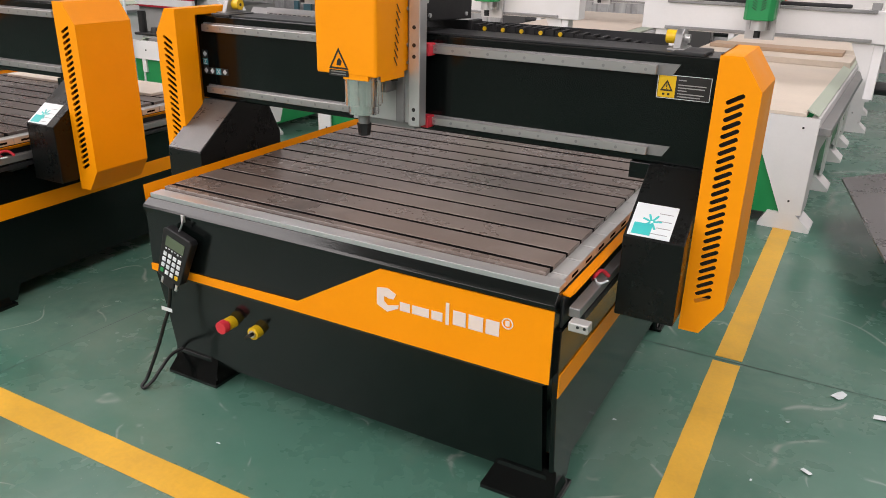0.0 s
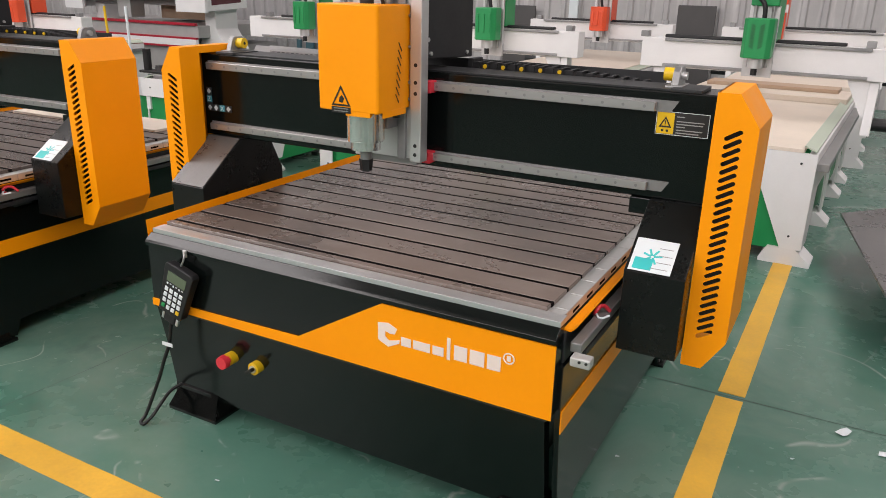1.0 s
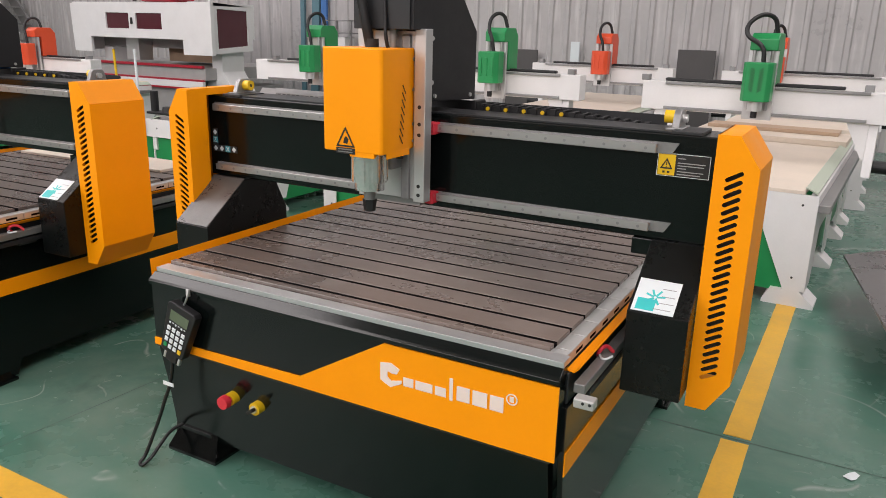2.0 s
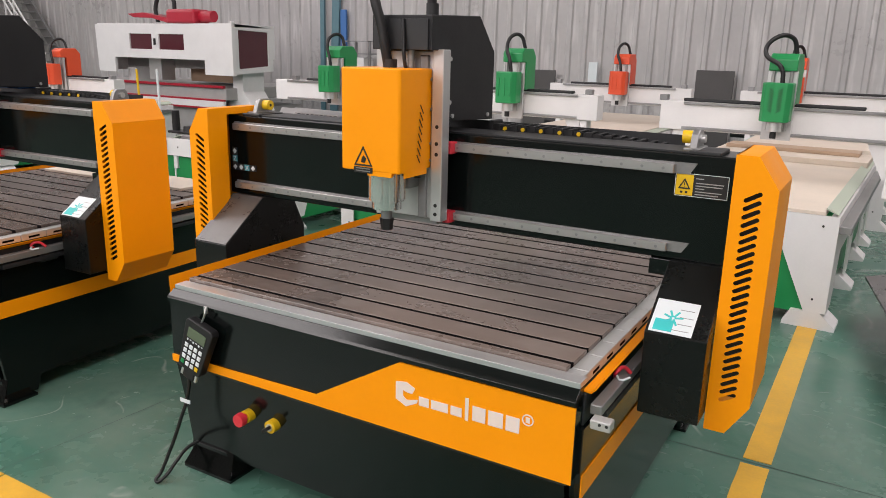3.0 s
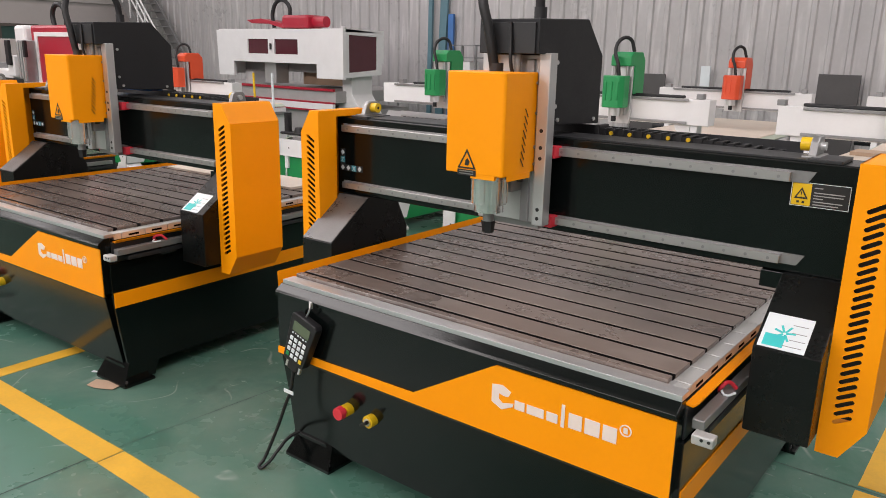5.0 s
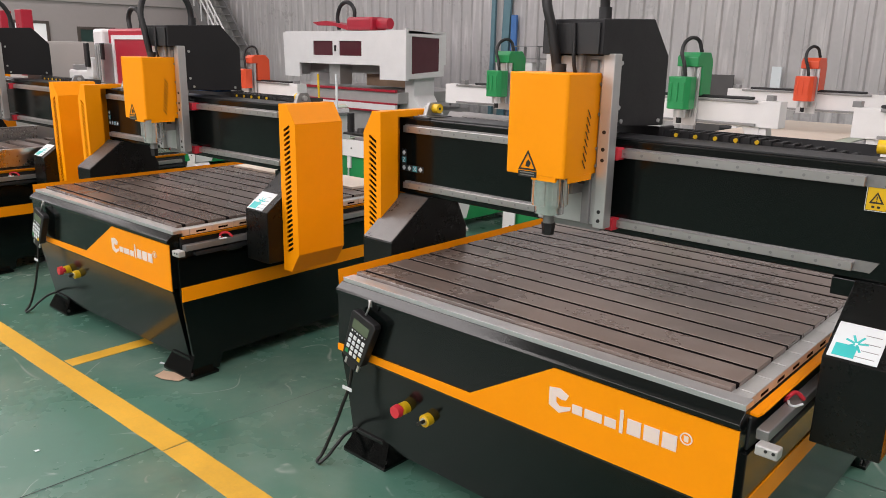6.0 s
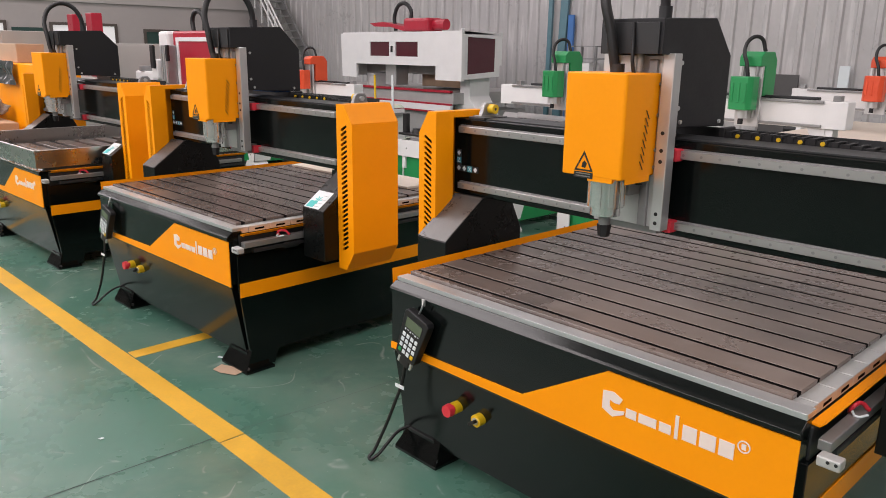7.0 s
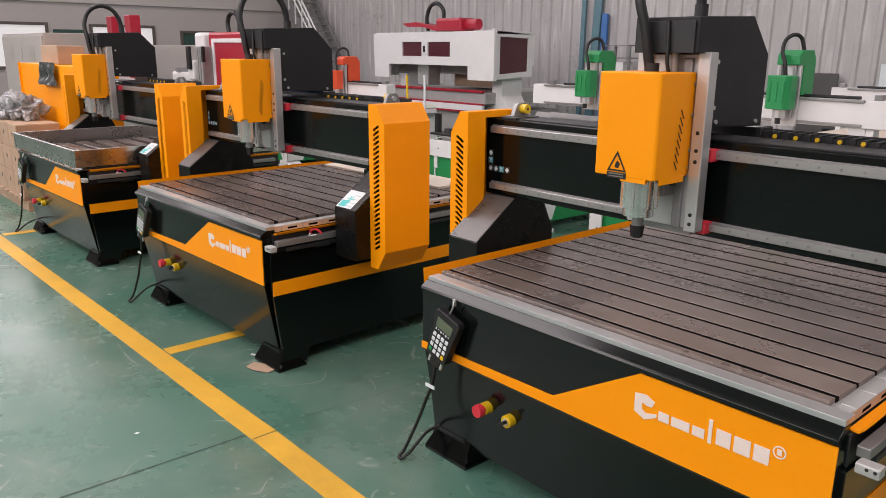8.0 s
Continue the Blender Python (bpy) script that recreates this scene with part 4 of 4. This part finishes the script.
white_router("white CNC router with an orange red head and cable chain", -9.56, 5.0, 6.5, -9.72, M_REDOR, head="rib", dz=-0.10)


# ---- large enclosed machine ----
def enclosed_machine():
    top = tagged(new("machining_centre"), "white enclosed machining centre with dark windows", "CNC machine")
    P = part
    x0, x1, y = -12.26, -9.10, 9.0
    out = [(x0 + 0.03, 0.98), (x0, 1.74), (x1, 1.77), (x1, 1.00), (x1 - 0.58, 1.00), (x1 - 0.58, 1.22), (x1 - 2.70, 1.22), (x1 - 2.70, 0.98)]
    holes = [[(x0 + 0.86, 1.36), (x0 + 1.40, 1.36), (x0 + 1.40, 1.60), (x0 + 0.86, 1.60)], [(x0 + 1.56, 1.36), (x0 + 2.14, 1.36), (x0 + 2.14, 1.60), (x0 + 1.56, 1.60)]]
    P("front_shell", sheet_with_holes(out, holes, lambda u, v, w: (u, y + w, v), 0.05), M_WHITE, top)
    for h in holes:
        P("window", box(h[0][0], h[1][0], y + 0.025, y + 0.035, 1.36, 1.60), M_GLASS, top, "dark tinted window")
    P("door_handle", box(x0 + 1.465, x0 + 1.495, y - 0.03, y, 1.43, 1.53, 0.004), M_INK, top)
    P("top_shell", box(x0, x1, y + 0.05, y + 1.0, 1.72, 1.76), M_WHITE, top)
    P("back_shell", box(x0, x1, y + 0.95, y + 1.0, 1.24, 1.72), M_WHITE, top)
    P("left_shell", box(x0, x0 + 0.05, y + 0.05, y + 0.95, 1.0, 1.72), M_WHITE, top)
    side = [(y + 0.05, 1.02), (y + 0.95, 1.06), (y + 0.95, 1.72), (y + 0.05, 1.77)]
    hole = [(y + 0.16, 1.10), (y + 0.84, 1.14), (y + 0.84, 1.66), (y + 0.16, 1.68)]
    P("side_shell", sheet_with_holes(side, [hole], lambda u, v, w: (x1 - w, u, v), 0.05), M_WHITE, top)
    P("side_window", prism("x", hole, x1 - 0.03, x1 - 0.02), M_GLASS, top, "dark tinted window")
    P("side_post", box(x1 - 0.002, x1 + 0.03, y - 0.01, y + 0.06, 1.0, 1.80, 0.004), M_WHITE, top)
    for xl in (x0 + 0.45, x1 - 0.22):
        P("column", prism("y", [(xl - 0.30, 0.45), (xl + 0.32, 0.45), (xl + 0.10, 0.75), (xl + 0.10, 1.05), (xl - 0.12, 1.05), (xl - 0.12, 0.75)], y + 0.35, y + 0.85, 0.01), M_WHITE, top)
    bed = P("bed", box(x0 - 1.1, x1 - 0.25, y + 0.1, y + 2.2, 0.62, 0.80, 0.01), M_TABLEG, top, "grey machine bed")
    for z0, z1, mat in ((0.80, 0.84, M_RED), (0.60, 0.63, M_RED), (0.50, 0.60, M_WHITE), (0.47, 0.50, M_RED)):
        P("bed_stripe", box(x0 - 1.1, x1 - 0.28, y + 0.06, y + 0.12, z0, z1, 0.003), mat, bed)
    P("base", box(x0 - 1.0, x1 - 0.35, y + 0.15, y + 2.1, 0.0, 0.47), M_TABLEG, top)
    P("crossbeam", box(x0 + 0.1, x1 - 0.1, y + 0.55, y + 0.85, 1.06, 1.30, 0.01), M_TABLEG, top)
    P("spindle_block", box(x0 + 1.0, x0 + 1.3, y + 0.25, y + 0.55, 0.86, 1.30, 0.01), M_ALU, top)
    P("workpiece", box(x0 + 1.3, x1 - 0.8, y + 0.9, y + 1.5, 0.84, 1.18, 0.01), M_CARTON, top)
    mot = P("red_motor", box(-10.90, -10.25, y + 0.35, y + 0.75, 1.78, 2.00, 0.05, 3), M_RED, top, "red gantry motor block")
    smooth(P("motor_end", tube((-10.26, y + 0.55, 1.89), (-9.98, y + 0.55, 1.89), 0.09, 20), M_RED, mot))
    P("motor_arm", prism("y", [(-12.0 + 0.10, 1.93), (-11.5, 1.95), (-10.9, 1.86), (-10.9, 1.78), (-11.3, 1.86), (-11.75, 1.87)], y + 0.4, y + 0.7, 0.01), M_RED, mot)
    hose("hose", [(-11.25, y + 0.5, 1.80), (-11.28, y + 0.5, 2.05), (-11.1, y + 0.5, 2.25), (-10.85, y + 0.5, 2.15), (-10.83, y + 0.5, 1.98)], 0.035, M_RUBBER, mot)
    for xx in (x0 + 0.2, x1 - 0.9):
        P("foot", box(xx, xx + 0.3, y + 0.08, y + 0.15, 0.0, 0.2, 0.01), M_STEELG, top)
    top.matrix_world = Matrix.Translation((-9.10 * (1 - 1.0475), 0, 0)) @ Matrix.Diagonal((1.0475, 1, 1.052, 1))
    return top


enclosed_machine()


# ---- floor markings and litter ----
def strip(name, x0, y0, x1, y1, w, label):
    d = Vector((x1 - x0, y1 - y0)).normalized()
    n = Vector((-d.y, d.x)) * w / 2
    bm = bmesh.new()
    k = max(2, int(math.hypot(x1 - x0, y1 - y0) / 0.06))
    rows = []
    for i in range(k + 1):
        c = Vector((x0, y0)).lerp(Vector((x1, y1)), i / k)
        j = 0.003 * noise.noise(Vector((c.x * 9, c.y * 9, 1.0)))
        j2 = 0.003 * noise.noise(Vector((c.x * 9, c.y * 9, 7.0)))
        rows.append([bm.verts.new((c.x + n.x * s + (n.x / w) * q, c.y + n.y * s + (n.y / w) * q, z)) for s, q, z in ((-1, j, 0.0), (-1, j, 0.0022), (1, j2, 0.0022), (1, j2, 0.0))])
    for a, b in zip(rows, rows[1:]):
        for i in range(3):
            bm.faces.new((a[i], a[i + 1], b[i + 1], b[i]))
    bm.faces.new(rows[0])
    bm.faces.new(rows[-1][::-1])
    return tagged(part(name, bm, M_TAPE), label, "floor marking", kind="structure")


TAPE = "worn yellow marking line on the green floor"
strip("floor_line", -0.243, 1.37, -0.243, 2.925, 0.106, TAPE)
strip("floor_line", -0.241, 2.968, -0.222, 4.80, 0.106, TAPE)
strip("floor_line", -0.185, 1.300, -2.60, 1.296, 0.110, TAPE)
strip("floor_line", -2.608, 1.296, -8.6, 1.165, 0.112, TAPE)
strip("floor_line", -3.735, 1.335, -3.775, 4.6, 0.095, TAPE)
strip("floor_line", -7.12, 1.27, -7.12, 4.6, 0.095, TAPE)
strip("floor_line", 0.55, 7.2, 6.0, 7.2, 0.10, TAPE)
strip("floor_line", 0.50, 5.9, 6.0, 5.9, 0.10, TAPE)


def joint(x0, y0, x1, y1, w=0.006):
    d = Vector((x1 - x0, y1 - y0)).normalized()
    n = Vector((-d.y, d.x)) * w / 2
    bm = bmesh.new()
    for a, b in (((x0, y0), (x1, y1)),):
        bm.faces.new([bm.verts.new((p[0] + n.x * s, p[1] + n.y * s, 0.0012)) for p, s in ((a, -1), (b, -1), (b, 1), (a, 1))])
    return tagged(part("floor_joint", bm, M_JOINT), "dark saw-cut joint in the floor", "floor joint", kind="structure")


M_JOINT = material("joint_dirt", (0.03, 0.045, 0.04), 0.8, var=0.2)
joint(-2.74, -6.9, -2.655, 1.235)
joint(-2.65, 1.36, -2.42, 4.7, 0.003)
joint(-0.62, 2.945, 0.4, 2.945, 0.004)


def scrap(x, y, s, rot, mat, label, name="paper_scrap"):
    bm = bmesh.new()
    rnd = random.Random(int(x * 977 + y * 313))
    pts = [(-1, -0.45), (-0.2, -0.55), (0.9, -0.4), (1.05, 0.3), (0.3, 0.5), (-0.9, 0.42)]
    vs = [bm.verts.new((u * s * rnd.uniform(0.85, 1.1), v * s * rnd.uniform(0.85, 1.1), 0.003 + rnd.uniform(0, 0.004))) for u, v in pts]
    bm.faces.new(vs)
    bmesh.ops.triangulate(bm, faces=bm.faces[:])
    bmesh.ops.solidify(bm, geom=bm.faces[:], thickness=0.0008)
    ob = tagged(part(name, bm, mat), label, "litter")
    ob.matrix_world = pose(x, y, 0.001, 0, 0, rot)
    return ob


for x, y, s, r in ((0.172, 2.887, 0.037, 60), (0.314, 2.798, 0.030, 10), (0.102, 2.331, 0.018, 150), (0.02, 2.60, 0.008, 30), (-0.52, 2.30, 0.007, 0), (-0.05, 2.2, 0.006, 80), (-1.62, 1.50, 0.008, 20), (-4.15, 1.86, 0.018, 40), (-3.40, 1.66, 0.018, 15), (-2.95, 0.9, 0.012, 50), (-4.9, 1.42, 0.012, 50)):
    scrap(x, y, s, r, M_LABEL, "small torn white paper scrap on the floor")
scrap(-3.225, 1.612, 0.085, 20, M_CARTON, "crumpled brown paper under the router's foot", "brown_paper")


# ---- steel plate stack at the aisle ----
def plate_stack():
    top = tagged(new("steel_plate"), "dark dusty steel plate lying on low supports", "steel plate")
    out = [(0.033, 5.02), (0.262, 3.66), (1.9, 3.3), (2.1, 5.3), (0.45, 5.50)]
    part("plate", prism("z", out, 0.285, 0.300, 0.001), M_PLATE, top)
    for x, y in ((0.45, 3.85), (1.5, 3.75), (0.4, 4.9), (1.6, 4.9)):
        part("support", box(x - 0.06, x + 0.06, y - 0.2, y + 0.2, 0.0, 0.285), M_PANEL, top)
    return top


M_PLATE = material("dusty_steel_plate", (0.11, 0.105, 0.105), 0.35, 0.0, var=0.6, scale=2.0, rvar=0.2)
plate_stack()

# ---- boards, posts and cabinets against the walls ----
for x0, x1, z1 in ((-2.63, -2.07, 1.333), (-5.51, -4.95, 1.25), (-4.37, -4.22, 1.40)):
    tagged(part("board", box(x0, x1, 12.30, 12.33, 0.0, z1, 0.004), M_PANEL if x0 != -4.37 else M_LABEL), "flat board leaning against the ribbed wall", "board")
M_TEALP = material("dull_teal_sheet", (0.10, 0.20, 0.24), 0.35, var=0.15)
for x, w, mat, label, z1, lean in ((-10.00, 0.05, M_TEALP, "narrow teal steel strip leaning on the ribbed wall", 4.6, 0.5), (-9.74, 0.09, M_TEALP, "narrow teal steel strip leaning on the ribbed wall", 4.8, 2.5), (-9.46, 0.065, M_BLUE, "blue steel post by the ribbed wall", 2.25, 0.0)):
    wp = tagged(part("wall_post", box(-w, w, -0.03, 0.03, 0.0, z1, 0.008), mat), label, "post")
    wp.matrix_world = pose(x, 12.38, 0, 0, lean, 0)


def wall_shelf():
    top = tagged(new("wire_rack"), "grey metal equipment rack by the wall", "rack")
    for x in (-8.9, -8.3):
        part("rack_post", box(x - 0.02, x + 0.02, 11.6, 11.64, 0, 1.66), M_STEELG, top)
        part("rack_post", box(x - 0.02, x + 0.02, 12.0, 12.04, 0, 1.66), M_STEELG, top)
    for z in (0.5, 1.15, 1.42, 1.64):
        part("rack_shelf", box(-8.92, -8.28, 11.6, 12.04, z, z + 0.02), M_STEELG, top)
    part("rack_box", box(-8.8, -8.45, 11.65, 11.95, 1.17, 1.36, 0.01), M_WHITE, top)


wall_shelf()


def cabinet(label, x0, x1, y0, y1, h, mat, vents=0, name="cabinet"):
    top = tagged(new(name), label, "cabinet")
    part("body", box(x0, x1, y0, y1, 0.0, h, 0.006), mat, top)
    w = (x1 - x0) / 2
    for k in range(2):
        d = part("door", box(x0 + k * w + 0.012, x0 + (k + 1) * w - 0.012, y0 - 0.014, y0 - 0.001, 0.08, h - 0.03, 0.003), mat, top)
        for v in range(vents):
            part("vent_slit", box(x0 + (k + 0.32) * w, x0 + (k + 0.62) * w, y0 - 0.018, y0 - 0.013, h - 0.16 - v * 0.028, h - 0.150 - v * 0.028), mat, d)
        part("door_handle", box(x0 + w + (-0.06 if k == 0 else 0.04), x0 + w + (-0.04 if k == 0 else 0.06), y0 - 0.03, y0 - 0.014, h * 0.5, h * 0.5 + 0.12, 0.003), M_INK, d)
    return top


M_CAB = material("grey_white_cabinet", (0.37, 0.345, 0.325), 0.45, var=0.05)
cabinet("pale grey electrical cabinet with vent slits", -11.60, -9.655, 2.40, 2.9, 1.695, M_CAB, 6)
cabinet("pale grey cabinet behind the routers", -14.95, -11.72, 5.0, 5.5, 1.583, M_CAB, 0)
oc = tagged(new("orange_cabinet"), "orange sheet control cabinet with a crumpled plastic bag on its edge", "cabinet")
part("body", box(-9.60, -7.55, 2.12, 2.50, 0.0, 1.369, 0.006), M_ORANGE, oc)
part("panel_edge", box(-9.61, -9.59, 2.10, 2.12, 0.0, 1.374), M_ORANGE, oc)
bm = bmesh.new()
bmesh.ops.create_grid(bm, x_segments=16, y_segments=16, size=0.5, matrix=Matrix.Translation((-8.36, 2.07, 1.285)) @ Matrix.Rotation(radians(90), 4, "X") @ Matrix.Diagonal((0.50, 0.22, 1, 1)))
for v in bm.verts:
    v.co.y += 0.06 * noise.noise(v.co * 9.0)
    v.co.x += 0.05 * noise.noise(v.co * 6.0 + Vector((4, 0, 0)))
bmesh.ops.solidify(bm, geom=bm.faces[:], thickness=0.004)
M_BAG = material("dark_plastic_bag", (0.06, 0.065, 0.065), 0.18, var=0.3)
tagged(part("plastic_bag", bm, M_BAG), "crumpled dark plastic bag hung over the orange cabinet", "plastic bag")


def laser_machine():
    top = tagged(new("laser_machine"), "white and red laser machine with a red front panel", "laser machine")
    y = 4.6
    X = lambda v: v * (y + 0.15) / 5.3
    part("base", box(X(-12.9), X(-10.4), y, y + 0.35, 0.0, 0.95, 0.02), M_WHITE, top)
    part("red_panel", box(X(-11.72), X(-10.45), y + 0.10, y + 0.3, 0.95, 1.68, 0.03), M_RED, top)
    part("panel_border", box(X(-11.58), X(-10.5), y + 0.085, y + 0.099, 1.55, 1.60), M_WHITE, top)
    part("panel_border", box(X(-11.58), X(-11.50), y + 0.085, y + 0.099, 1.0, 1.55), M_WHITE, top)
    part("column", box(X(-12.12), X(-11.80), y + 0.05, y + 0.3, 0.95, 1.68, 0.04), M_WHITE, top)
    part("head", box(X(-11.78), X(-11.56), y - 0.06, y + 0.08, 1.0, 1.50, 0.01), M_STEELG, top)
    for k in range(3):
        part("head_rib", box(X(-11.76) + k * 0.07, X(-11.76) + k * 0.07 + 0.03, y - 0.075, y - 0.06, 1.02, 1.48, 0.004), M_ALU, top)
    part("motor", box(X(-11.98), X(-11.86), y - 0.14, y - 0.10, 1.20, 1.50, 0.01), M_RUBBER, top, "dark motor on the column")
    part("head_block", box(X(-12.05), X(-11.85), y - 0.10, y + 0.05, 1.06, 1.32, 0.02), M_WHITE, top)
    part("guide", box(X(-11.52), X(-11.46), y - 0.10, y - 0.06, 1.30, 1.50, 0.005), M_RUBBER, top)
    part("vise", box(X(-12.85), X(-12.0), y - 0.05, y + 0.25, 0.95, 1.15, 0.03), M_WHITE, top)
    part("vise_jaw", box(X(-12.6), X(-12.5), y - 0.08, y + 0.2, 1.15, 1.22, 0.01), M_STEELG, top)
    hose("hose", [(X(-11.2), y + 0.2, 1.64), (X(-11.22), y + 0.2, 1.84), (X(-11.05), y + 0.2, 1.92), (X(-10.88), y + 0.2, 1.84), (X(-10.86), y + 0.2, 1.64)], 0.03, M_RUBBER, top)
    top.matrix_world = Matrix.Translation((0.10, 0, 0)) @ Matrix.Diagonal((1, 1, 1.043, 1))


laser_machine()
rp = tagged(new("red_column_machine"), "tall machine with two red columns behind the routers", "machine")
part("base", box(-13.2, -11.6, 4.0, 4.35, 0.0, 1.1, 0.02), M_CAB, rp)
for x in (-12.60, -11.805):
    part("column", box(x - 0.12, x + 0.12, 4.1, 4.25, 1.1, 2.0, 0.01), M_RED, rp)
tagged(part("carton", box(-9.0, -8.40, 2.20, 2.46, 1.370, 1.555, 0.008), M_CARTON), "small brown carton on top of the orange cabinet", "carton")
bm = bmesh.new()
for k in range(5):
    c = Vector((-9.02 + 0.13 * k, 1.86 + 0.05 * math.sin(k * 2.1), 0.905 + 0.03 * math.cos(k * 1.7)))
    r = bmesh.ops.create_icosphere(bm, subdivisions=4, radius=0.11, matrix=Matrix.Translation(c))
    for v in r["verts"]:
        d = (v.co - c).normalized()
        fold = abs(noise.noise(v.co * 8.0)) - 0.8 * abs(noise.noise(v.co * 17.0)) + 0.5 * noise.noise(v.co * 4.0 + Vector((k, 0, 0)))
        v.co = c + d * (0.11 + 0.16 * fold)
        v.co.z = max(v.co.z, 0.832)
M_WRAP = material("clear_plastic_wrap", (0.42, 0.42, 0.43), 0.16, var=0.7, scale=20)
M_WRAP.node_tree.nodes["Principled BSDF"].inputs["Transmission Weight"].default_value = 0.35
tagged(part("plastic_wrap", bm, M_WRAP), "crumpled clear plastic wrap on top of the cartons", "plastic wrap")


# ---- cartons on a pallet ----
def carton(x0, x1, y0, y1, z0, z1):
    ob = tagged(new("carton"), "brown cardboard carton stacked on a pallet", "carton", "cartons on the pallet")
    part("body", box(x0, x1, y0, y1, z0, z1, 0.006), M_CARTON, ob)
    part("flap", box(x0 + 0.004, (x0 + x1) / 2 - 0.002, y0 + 0.004, y1 - 0.004, z1 - 0.001, z1 + 0.003), M_CARTON, ob)
    part("flap", box((x0 + x1) / 2 + 0.002, x1 - 0.004, y0 + 0.004, y1 - 0.004, z1 - 0.001, z1 + 0.003), M_CARTON, ob)
    part("grip_hole", box((x0 + x1) / 2 - 0.012, (x0 + x1) / 2 + 0.012, y0 - 0.002, y0 + 0.001, (z0 + z1) / 2, (z0 + z1) / 2 + 0.04), M_INK, ob)


pal = tagged(new("pallet"), "wooden pallet under the cartons", "pallet")
for k in range(3):
    part("runner", box(-9.4, -8.0, 1.68 + k * 0.22, 1.76 + k * 0.22, 0.0, 0.10), M_CARTON, pal)
for k in range(7):
    part("board", box(-9.4 + k * 0.2, -9.25 + k * 0.2, 1.64, 2.06, 0.10, 0.125), M_CARTON, pal)
for i in range(4):
    for k in range(3):
        carton(-9.36 + i * 0.335, -9.04 + i * 0.335, 1.66, 2.05, 0.125 + k * 0.235, 0.355 + k * 0.235)

# ---- poles and block on the neighbouring table ----
smooth(tagged(part("pole", tube((-5.725, 4.76, 0.0), (-5.745, 4.76, 1.312), 0.012, 12), M_LABEL), "thin white pole standing at the white router", "pole"))
smooth(tagged(part("pole", tube((-5.97, 4.76, 0.0), (-6.02, 4.76, 1.305), 0.011, 12), M_YELLOW), "thin yellow and black pole standing at the white router", "pole"))
bb = tagged(new("clamp_block"), "black clamp with an upright bar on the white router's table", "clamp")
smooth(part("bar", tube((-5.795, 4.98, 0.73), (-5.795, 4.98, 0.932), 0.036, 20), M_RUBBER, bb))
part("base", box(-5.85, -5.50, 4.92, 5.06, 0.725, 0.748, 0.006), M_RUBBER, bb)
smooth(part("clamp_ring", tube((-5.64, 4.99, 0.748), (-5.64, 4.99, 0.795), 0.055, 20, 0.045), M_RUBBER, bb))

# ---- west wall fittings ----
def wall_window(name, y0, y1, z0, z1, pane, label):
    top = tagged(new(name), label, "window", kind="structure")
    x = X0
    for a in ((y0, y1, z0, z0 + 0.07), (y0, y1, z1 - 0.07, z1), (y0, y0 + 0.07, z0 + 0.07, z1 - 0.07), (y1 - 0.07, y1, z0 + 0.07, z1 - 0.07)):
        part("window_frame", box(x, x + 0.05, *a), M_FRAME, top)
    part("pane", box(x + 0.005, x + 0.015, y0 + 0.07, y1 - 0.07, z0 + 0.07, z1 - 0.07), pane, top)


M_FRAME = material("brown_window_frame", (0.10, 0.08, 0.07), 0.5, var=0.1)
M_GLARE = bpy.data.materials.new("daylit_window_glass")
M_GLARE.use_nodes = True
gb = M_GLARE.node_tree.nodes["Principled BSDF"]
gb.inputs["Base Color"].default_value = (0.6, 0.6, 0.6, 1)
gb.inputs["Emission Color"].default_value = (1.0, 0.97, 0.95, 1)
gb.inputs["Emission Strength"].default_value = 0.42
M_BOARDG = material("dark_green_board", (0.03, 0.07, 0.06), 0.4, var=0.15)
wall_window("window_1", 3.8, 5.37, 1.0, 2.11, M_GLARE, "brown framed daylit window in the grey wall")
wall_window("window_2", 6.34, 8.0, 1.0, 2.10, M_GLARE, "brown framed daylit window in the grey wall")
wall_window("window_3", 8.70, 9.70, 1.15, 1.99, M_BOARDG, "brown framed dark window in the grey wall")
tagged(part("notice_board", box(X0, X0 + 0.04, 5.477, 6.235, 1.346, 1.955, 0.004), M_BOARDG), "dark green notice board on the grey wall", "notice board")


M_LEDGE = material("dark_grey_wall_paint", (0.46, 0.42, 0.41), 0.8, var=0.05, scale=0.7)
tagged(part("trim", box(X0, X0 + 0.06, Y0, Y1 - 0.05, 2.60, 4.35), M_LEDGE), "pale grey upper band of the hall wall", "wall band", kind="structure")


# ---- stairs ----
def stairs():
    top = tagged(new("steel_stairs"), "grey steel staircase with a railing by the far corner", "stairs")
    part("stringer", prism("y", [(-20.5, 3.6), (-20.2, 3.6), (-17.2, 0.0), (-17.6, 0.0)], 11.3, 11.35), M_STEELG, top)
    part("stringer", prism("y", [(-20.5, 3.6), (-20.2, 3.6), (-17.2, 0.0), (-17.6, 0.0)], 12.2, 12.25), M_STEELG, top)
    for k in range(17):
        u = k / 17
        part("step", box(-17.55 - 2.85 * u - 0.13, -17.55 - 2.85 * u + 0.13, 11.35, 12.2, 0.2 + 3.4 * u, 0.23 + 3.4 * u), M_STEELG, top)
        if k % 2 == 0:
            part("baluster", box(-17.55 - 2.85 * u - 0.015, -17.55 - 2.85 * u + 0.015, 11.28, 11.31, 0.2 + 3.4 * u, 1.2 + 3.4 * u), M_WHITE, top)
    for dz in (0.55, 1.0, 0.8):
        part("rail", tube((-17.5, 11.295, 0.2 + dz), (-20.4, 11.295, 3.6 + dz), 0.022, 8), M_WHITE, top)


stairs()
